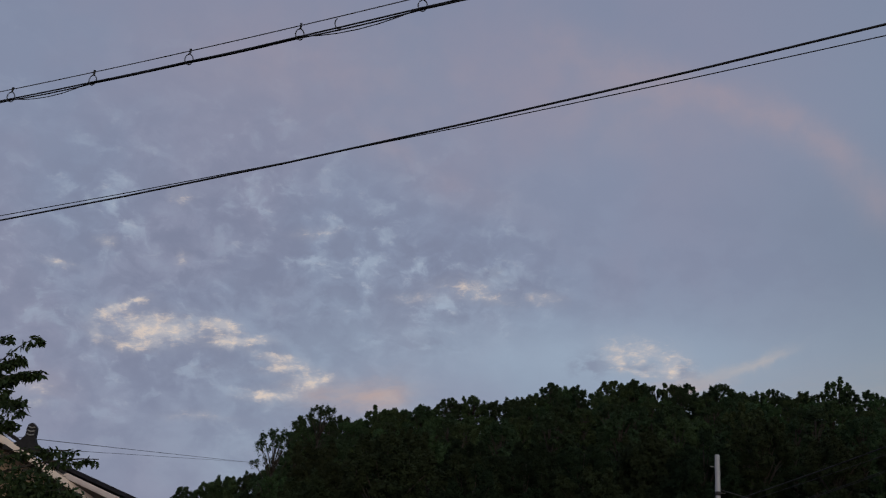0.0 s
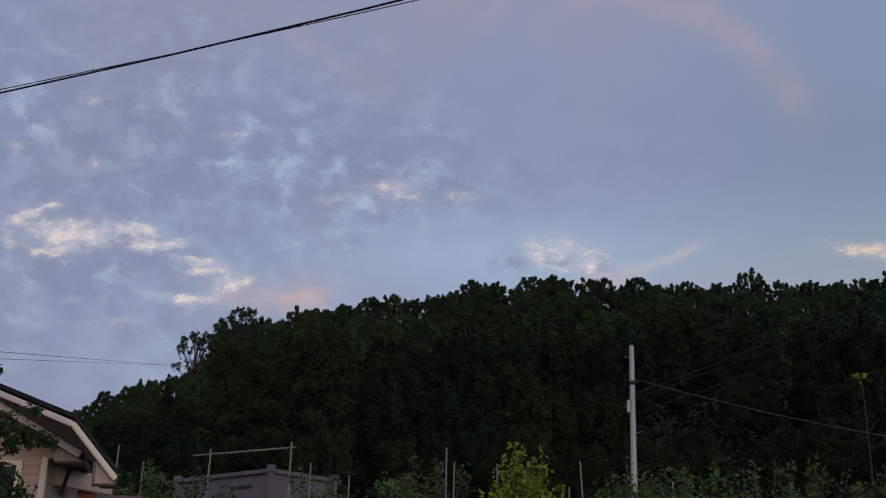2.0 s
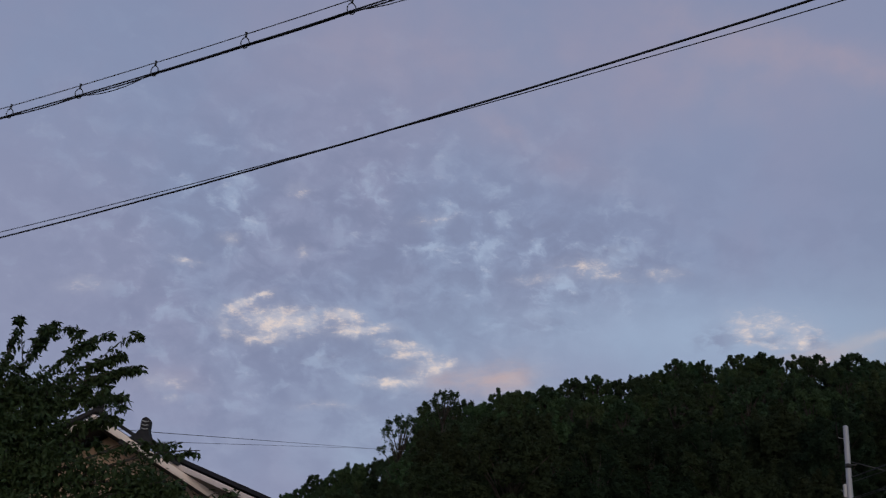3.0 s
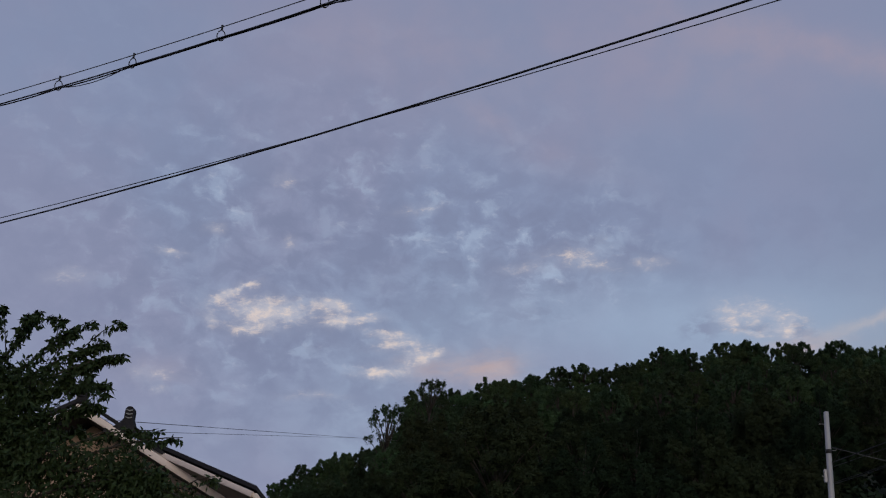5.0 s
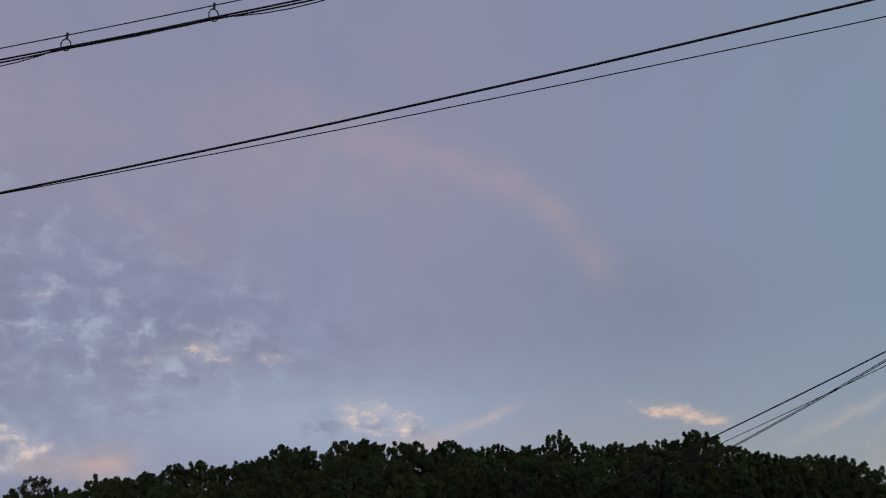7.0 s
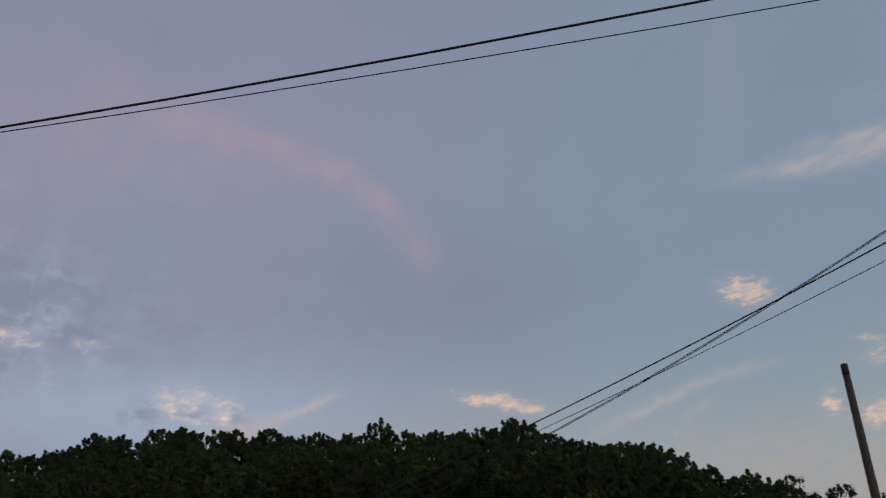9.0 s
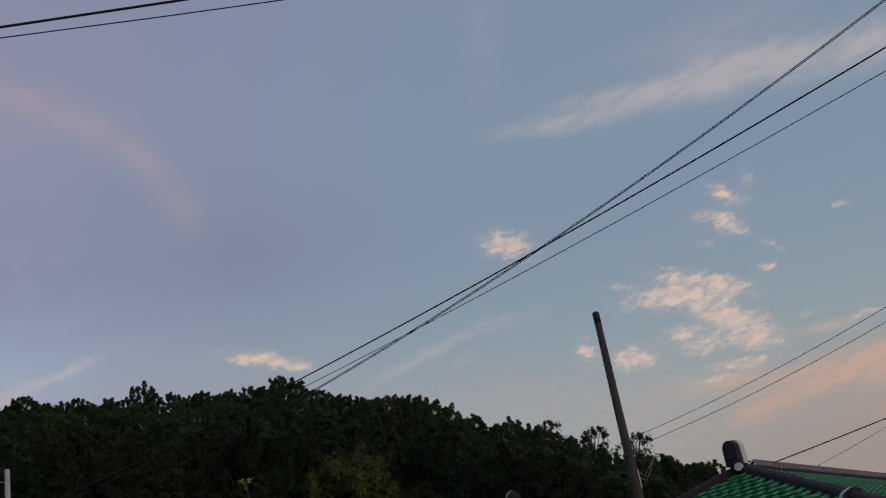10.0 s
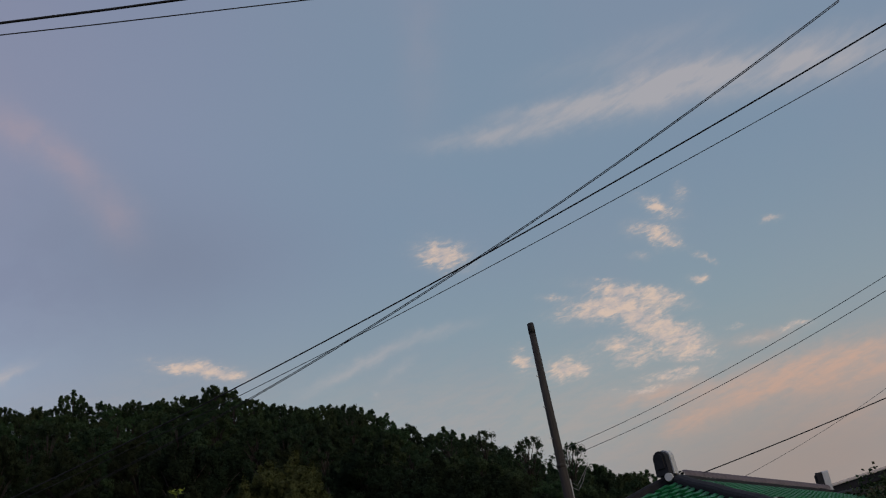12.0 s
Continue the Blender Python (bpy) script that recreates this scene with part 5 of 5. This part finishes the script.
# ---- orchard and yard behind ----
def orchard_bush(seed, mat, height, radius, shoots, leaf):
    rng = np.random.default_rng(seed)
    t = thing("orchard_bush")
    bits, places = [], []
    for k in range(shoots):
        a, r = rng.uniform(0, 6.28), radius * math.sqrt(rng.uniform())
        b = Vector((r * 0.35 * math.cos(a), r * 0.35 * math.sin(a), -0.2))
        e = Vector((r * math.cos(a), r * math.sin(a), height * rng.uniform(0.6, 1.0) * (1 - 0.25 * (r / radius) ** 2)))
        mid = b.lerp(e, 0.55) + Vector((0, 0, 0.15))
        bits.append(tube([b, mid, e], [0.02, 0.012, 0.004], 5))
        m = 80
        f = rng.uniform(0.25, 1.03, m)[:, None]
        places.append(np.array(b) * (1 - f) + np.array(e) * f + rng.normal(0, 0.10, (m, 3)) * (1.25 - 0.75 * f))
    vs, fs = join(bits)
    part("stem", mesh_of("stem", vs, fs, BARK, True), BARK, t)
    part("leaves", leaf_mesh("leaves", np.concatenate(places), leaf, rng, mat, 0.0, 0.55), mat, t)
    return t


def plant_orchard():
    rng = random.Random(9)
    kinds = [tagged(orchard_bush(31, LEAF_ORCHARD, 3.6, 1.1, 34, 0.13), "staked orchard bush with upright leafy shoots", "bush", "orchard bushes"),
             tagged(orchard_bush(32, LEAF_ORCHARD, 3.2, 1.3, 38, 0.13), "staked orchard bush with upright leafy shoots", "bush", "orchard bushes"),
             tagged(orchard_bush(33, LEAF_ORCHARD, 3.9, 0.9, 26, 0.13), "tall thin orchard bush with bare tips", "bush", "orchard bushes")]
    az = -11.5
    while az < 34:
        r = rng.uniform(24, 31)
        x, y = r * math.sin(radians(az)), r * math.cos(radians(az))
        if (abs(az + 2) > 3.2 or r > 27) and abs(az - 8.2) > 2.6:
            o = copy_thing(rng.choice(kinds), Matrix.Translation((x, y, ground_z(x, y))) @ Matrix.Rotation(rng.uniform(0, 6.28), 4, "Z"))
            s_ = rng.uniform(0.78, 1.0)
            top = 1.6 + r * math.tan(radians(rng.uniform(8.3, 9.5) - (0.9 if az < 0 else 0))) - ground_z(x, y)
            o.scale = (s_, s_, top / 3.7)
        az += rng.uniform(1.2, 2.4)
    for o in kinds:
        for c in (*o.children_recursive, o):
            bpy.data.objects.remove(c)
    y_bush = orchard_bush(34, LEAF_YELLOW, 3.4, 1.05, 60, 0.14)
    x, y = 3.85, 25.9
    y_bush.location = (x, y, ground_z(x, y))
    y_bush.scale = (1, 1, (6.0 - ground_z(x, y)) / 3.3)
    tagged(y_bush, "bright yellow-green leafy shrub in the orchard", "shrub")


plant_orchard()


def stake(x, y, top, lean=0.0, radius=0.03):
    zb = ground_z(x, y)
    vs, fs = tube([(0, 0, -0.3), (lean * 0.5, 0, (top - zb) * 0.5), (lean, 0, top - zb)], [radius, radius, radius * 0.9], 8)
    o = part("orchard_stake", mesh_of("orchard_stake", vs, fs, STAKE, True), STAKE)
    o.location = (x, y, zb)
    tagged(o, "grey steel stake among the orchard bushes" if abs(lean) < 0.1 else "leaning grey steel stake in the orchard", "stake", "orchard stakes")


for az, r, el, lean in ((-11.2, 27, 9.0, 0.05), (-9.9, 27, 8.3, 0.0), (-2.0, 28, 8.7, 0.0), (-0.1, 28, 8.2, 0.0), (4.7, 27, 9.7, -0.05), (5.0, 27, 9.0, 0.0), (7.1, 27, 9.0, 0.0), (10.6, 26, 8.0, 0.0), (11.6, 26, 9.2, -0.22), (15.7, 26, 8.3, -0.08), (19.0, 28, 7.9, 0.0)):
    x, y = r * math.sin(radians(az)), r * math.cos(radians(az))
    stake(x, y, 1.6 + r * math.tan(radians(el - 0.45)), lean, 0.02)


def pipe_rack():
    a, b = Vector((-4.42, 32.81, 6.42)), Vector((-1.75, 33.07, 6.80))
    zb = ground_z(-3, 33)
    t = thing("pipe_trellis", (-3.0, 33.0, zb), "thin steel pipe trellis over the orchard", "trellis")
    inv = Matrix.Translation((3.0, -33.0, -zb))
    for name, pts, rad in (("rail", [a, b + Vector((0.12, 0, 0.02))], 0.026), ("post", [Vector((b.x, b.y, zb - 0.3)), b + Vector((0, 0, 0.16))], 0.03), ("post", [Vector((a.x + 0.45, a.y, zb - 0.3)), a + Vector((0.47, 0, 0.2))], 0.026)):
        vs, fs = tube([inv @ p for p in pts], [rad, rad], 8)
        part(name, mesh_of(name, vs, fs, STAKE, True), STAKE, t)


pipe_rack()


def container():
    """A grey-violet steel storage box with corner castings, top rails and ribbed sides."""
    c = Vector((-2.34, 34.04, 0))
    zt, hgt = 6.34, 2.55
    t = thing("storage_container", (c.x, c.y, zt - hgt), "grey-violet steel storage container among the orchard bushes", "container")
    ang = math.atan2(35.72 - 34.04, -0.52 + 2.34)
    t.rotation_euler = (0, 0, ang)
    L, Wd = 2.46, 4.6
    bm = bmesh.new()
    box(bm, (0.06, 0.06, 0.05), (L - 0.06, Wd - 0.06, hgt - 0.06))
    part("shell", bm, BOX_PAINT, t)
    for x in (0, L):
        for y in (0, Wd):
            bm = bmesh.new()
            box(bm, (x - 0.07, y - 0.07, 0), (x + 0.07, y + 0.07, hgt - 0.02), 0.01)
            part("corner_post", bm, BOX_PAINT, t)
            bm = bmesh.new()
            box(bm, (x - 0.10, y - 0.10, hgt - 0.10), (x + 0.10, y + 0.10, hgt + 0.10), 0.015)
            part("corner_casting", bm, BOX_PAINT, t)
    for lo, hi in (((0, -0.05, hgt - 0.12), (L, 0.05, hgt)), ((0, Wd - 0.05, hgt - 0.12), (L, Wd + 0.05, hgt)), ((-0.05, 0, hgt - 0.12), (0.05, Wd, hgt)), ((L - 0.05, 0, hgt - 0.12), (L + 0.05, Wd, hgt))):
        bm = bmesh.new()
        box(bm, lo, hi, 0.008)
        part("top_rail", bm, BOX_PAINT, t)
    bm = bmesh.new()
    box(bm, (0.035, 0.9, hgt - 0.5), (0.062, 1.9, hgt - 0.4), 0.004)
    part("vent", bm, DARK_CAP, t, "dark vent slot")


container()


def leafy_plant():
    """A tall big-leaved plant at the yard's edge."""
    rng = np.random.default_rng(51)
    t = thing("tall_plant", (5.35, 11.4, 0.0), "tall dark plant with broad drooping leaves", "plant")
    bits, places = [], []
    for k in range(16):
        e = Vector((rng.normal(0.15, 0.45), rng.normal(0, 0.35), rng.uniform(2.5, 3.62)))
        bits.append(tube([(e.x * 0.2, e.y * 0.2, -0.2), (e.x * 0.6, e.y * 0.6, e.z * 0.6), e], [0.018, 0.012, 0.004], 5))
        f = rng.uniform(0.35, 1.0, 26)[:, None]
        places.append(f * np.array(e) + rng.normal(0, 0.09, (26, 3)))
    vs, fs = join(bits)
    part("stem", mesh_of("stem", vs, fs, BARK, True), BARK, t)
    part("foliage", leaf_mesh("foliage", np.concatenate(places), 0.19, rng, LEAF_YARD, 0.5, 0.6), LEAF_YARD, t)


leafy_plant()


def pale_sapling():
    """A thin young tree whose pale top leaves stand out before the dark wood."""
    rng = np.random.default_rng(52)
    r, az = 52.0, 24.4
    x, y = r * math.sin(radians(az)), r * math.cos(radians(az))
    zb = ground_z(x, y)
    h = 1.6 + r * math.tan(radians(12.75)) - zb
    t = thing("sapling", (x, y, zb), "slender young tree with a few pale top leaves", "tree")
    vs, fs = tube([(0, 0, -0.3), (0.1, 0, h * 0.5), (0.0, 0, h - 0.1)], [0.05, 0.035, 0.012], 6)
    part("trunk", mesh_of("trunk", vs, fs, BARK, True), BARK, t)
    c = np.array([0, 0, h - 0.2]) + rng.normal(0, 0.12, (16, 3)) * [1.3, 1.3, 0.7]
    part("crown", leaf_mesh("crown", c, 0.32, rng, LEAF_YELLOW, 0.1, 0.4), LEAF_YELLOW, t)


pale_sapling()


def far_roof():
    """The low dark roof of the next house, of which only the end shows."""
    a, b = Vector((21.6, 15.1, 4.88)), Vector((24.6, 10.7, 5.33))
    t = thing("outbuilding", (23.5, 14.5, 0.0), "low dark tiled roof end of the next house", "house")
    inv = Matrix.Translation(-t.location)
    d = Vector((0.80, 0.60, -0.12)) * 3.5
    vs = [a, b, b + d, a + d]
    vs = [inv @ v for v in vs] + [inv @ (v - Vector((0, 0, 0.22))) for v in vs]
    part("roof", mesh_of("roof", vs, [(0, 1, 2, 3), (7, 6, 5, 4), (0, 4, 5, 1), (1, 5, 6, 2), (2, 6, 7, 3), (3, 7, 4, 0)], SLATE), SLATE, t)
    c = [a + d * 0.1, b + d * 0.1, b + d * 0.9, a + d * 0.9]
    vs = [inv @ Vector((v.x, v.y, 0)) for v in c] + [inv @ Vector((v.x, v.y, v.z - 0.1)) for v in c]
    part("wall", mesh_of("wall", vs, [(0, 1, 5, 4), (1, 2, 6, 5), (2, 3, 7, 6), (3, 0, 4, 7), (4, 5, 6, 7)], SOFFIT), SOFFIT, t)
    side = Vector((-0.03, -0.02, -0.01))
    part("fascia", beam(inv @ (a + side), inv @ (b + side), 0.04, 0.05), WHITE, t, "pale roof edge strip")


far_roof()


def roof_side_tree():
    """The leafy top that stands before the dark roof of the next house."""
    rng = np.random.default_rng(71)
    t = thing("yard_tree", (20.3, 13.2, 0.0), "dark leafy tree beside the green tiled roof", "tree")
    bits = [tube([(0, 0, -0.3), (0.05, 0, 2.0), (0, 0.05, 3.9)], [0.09, 0.07, 0.04], 8)]
    places = []
    for k in range(46):
        e = Vector((rng.normal(0.1, 0.75), rng.normal(0, 0.6), rng.uniform(3.1, 4.5)))
        e.z -= 0.35 * max(-e.x, 0)
        s0 = Vector((0, 0.05, rng.uniform(2.4, 3.8)))
        bits.append(tube([s0, s0.lerp(e, 0.5) + Vector((0, 0, 0.12)), e], [0.02, 0.012, 0.004], 5))
        places.append(np.array(e) + rng.normal(0, 0.17, (90, 3)))
    vs, fs = join(bits)
    part("trunk", mesh_of("trunk", vs, fs, BARK, True), BARK, t)
    part("crown", leaf_mesh("crown", np.concatenate(places), 0.11, rng, LEAF_YARD, 0.3, 0.55), LEAF_YARD, t)


roof_side_tree()
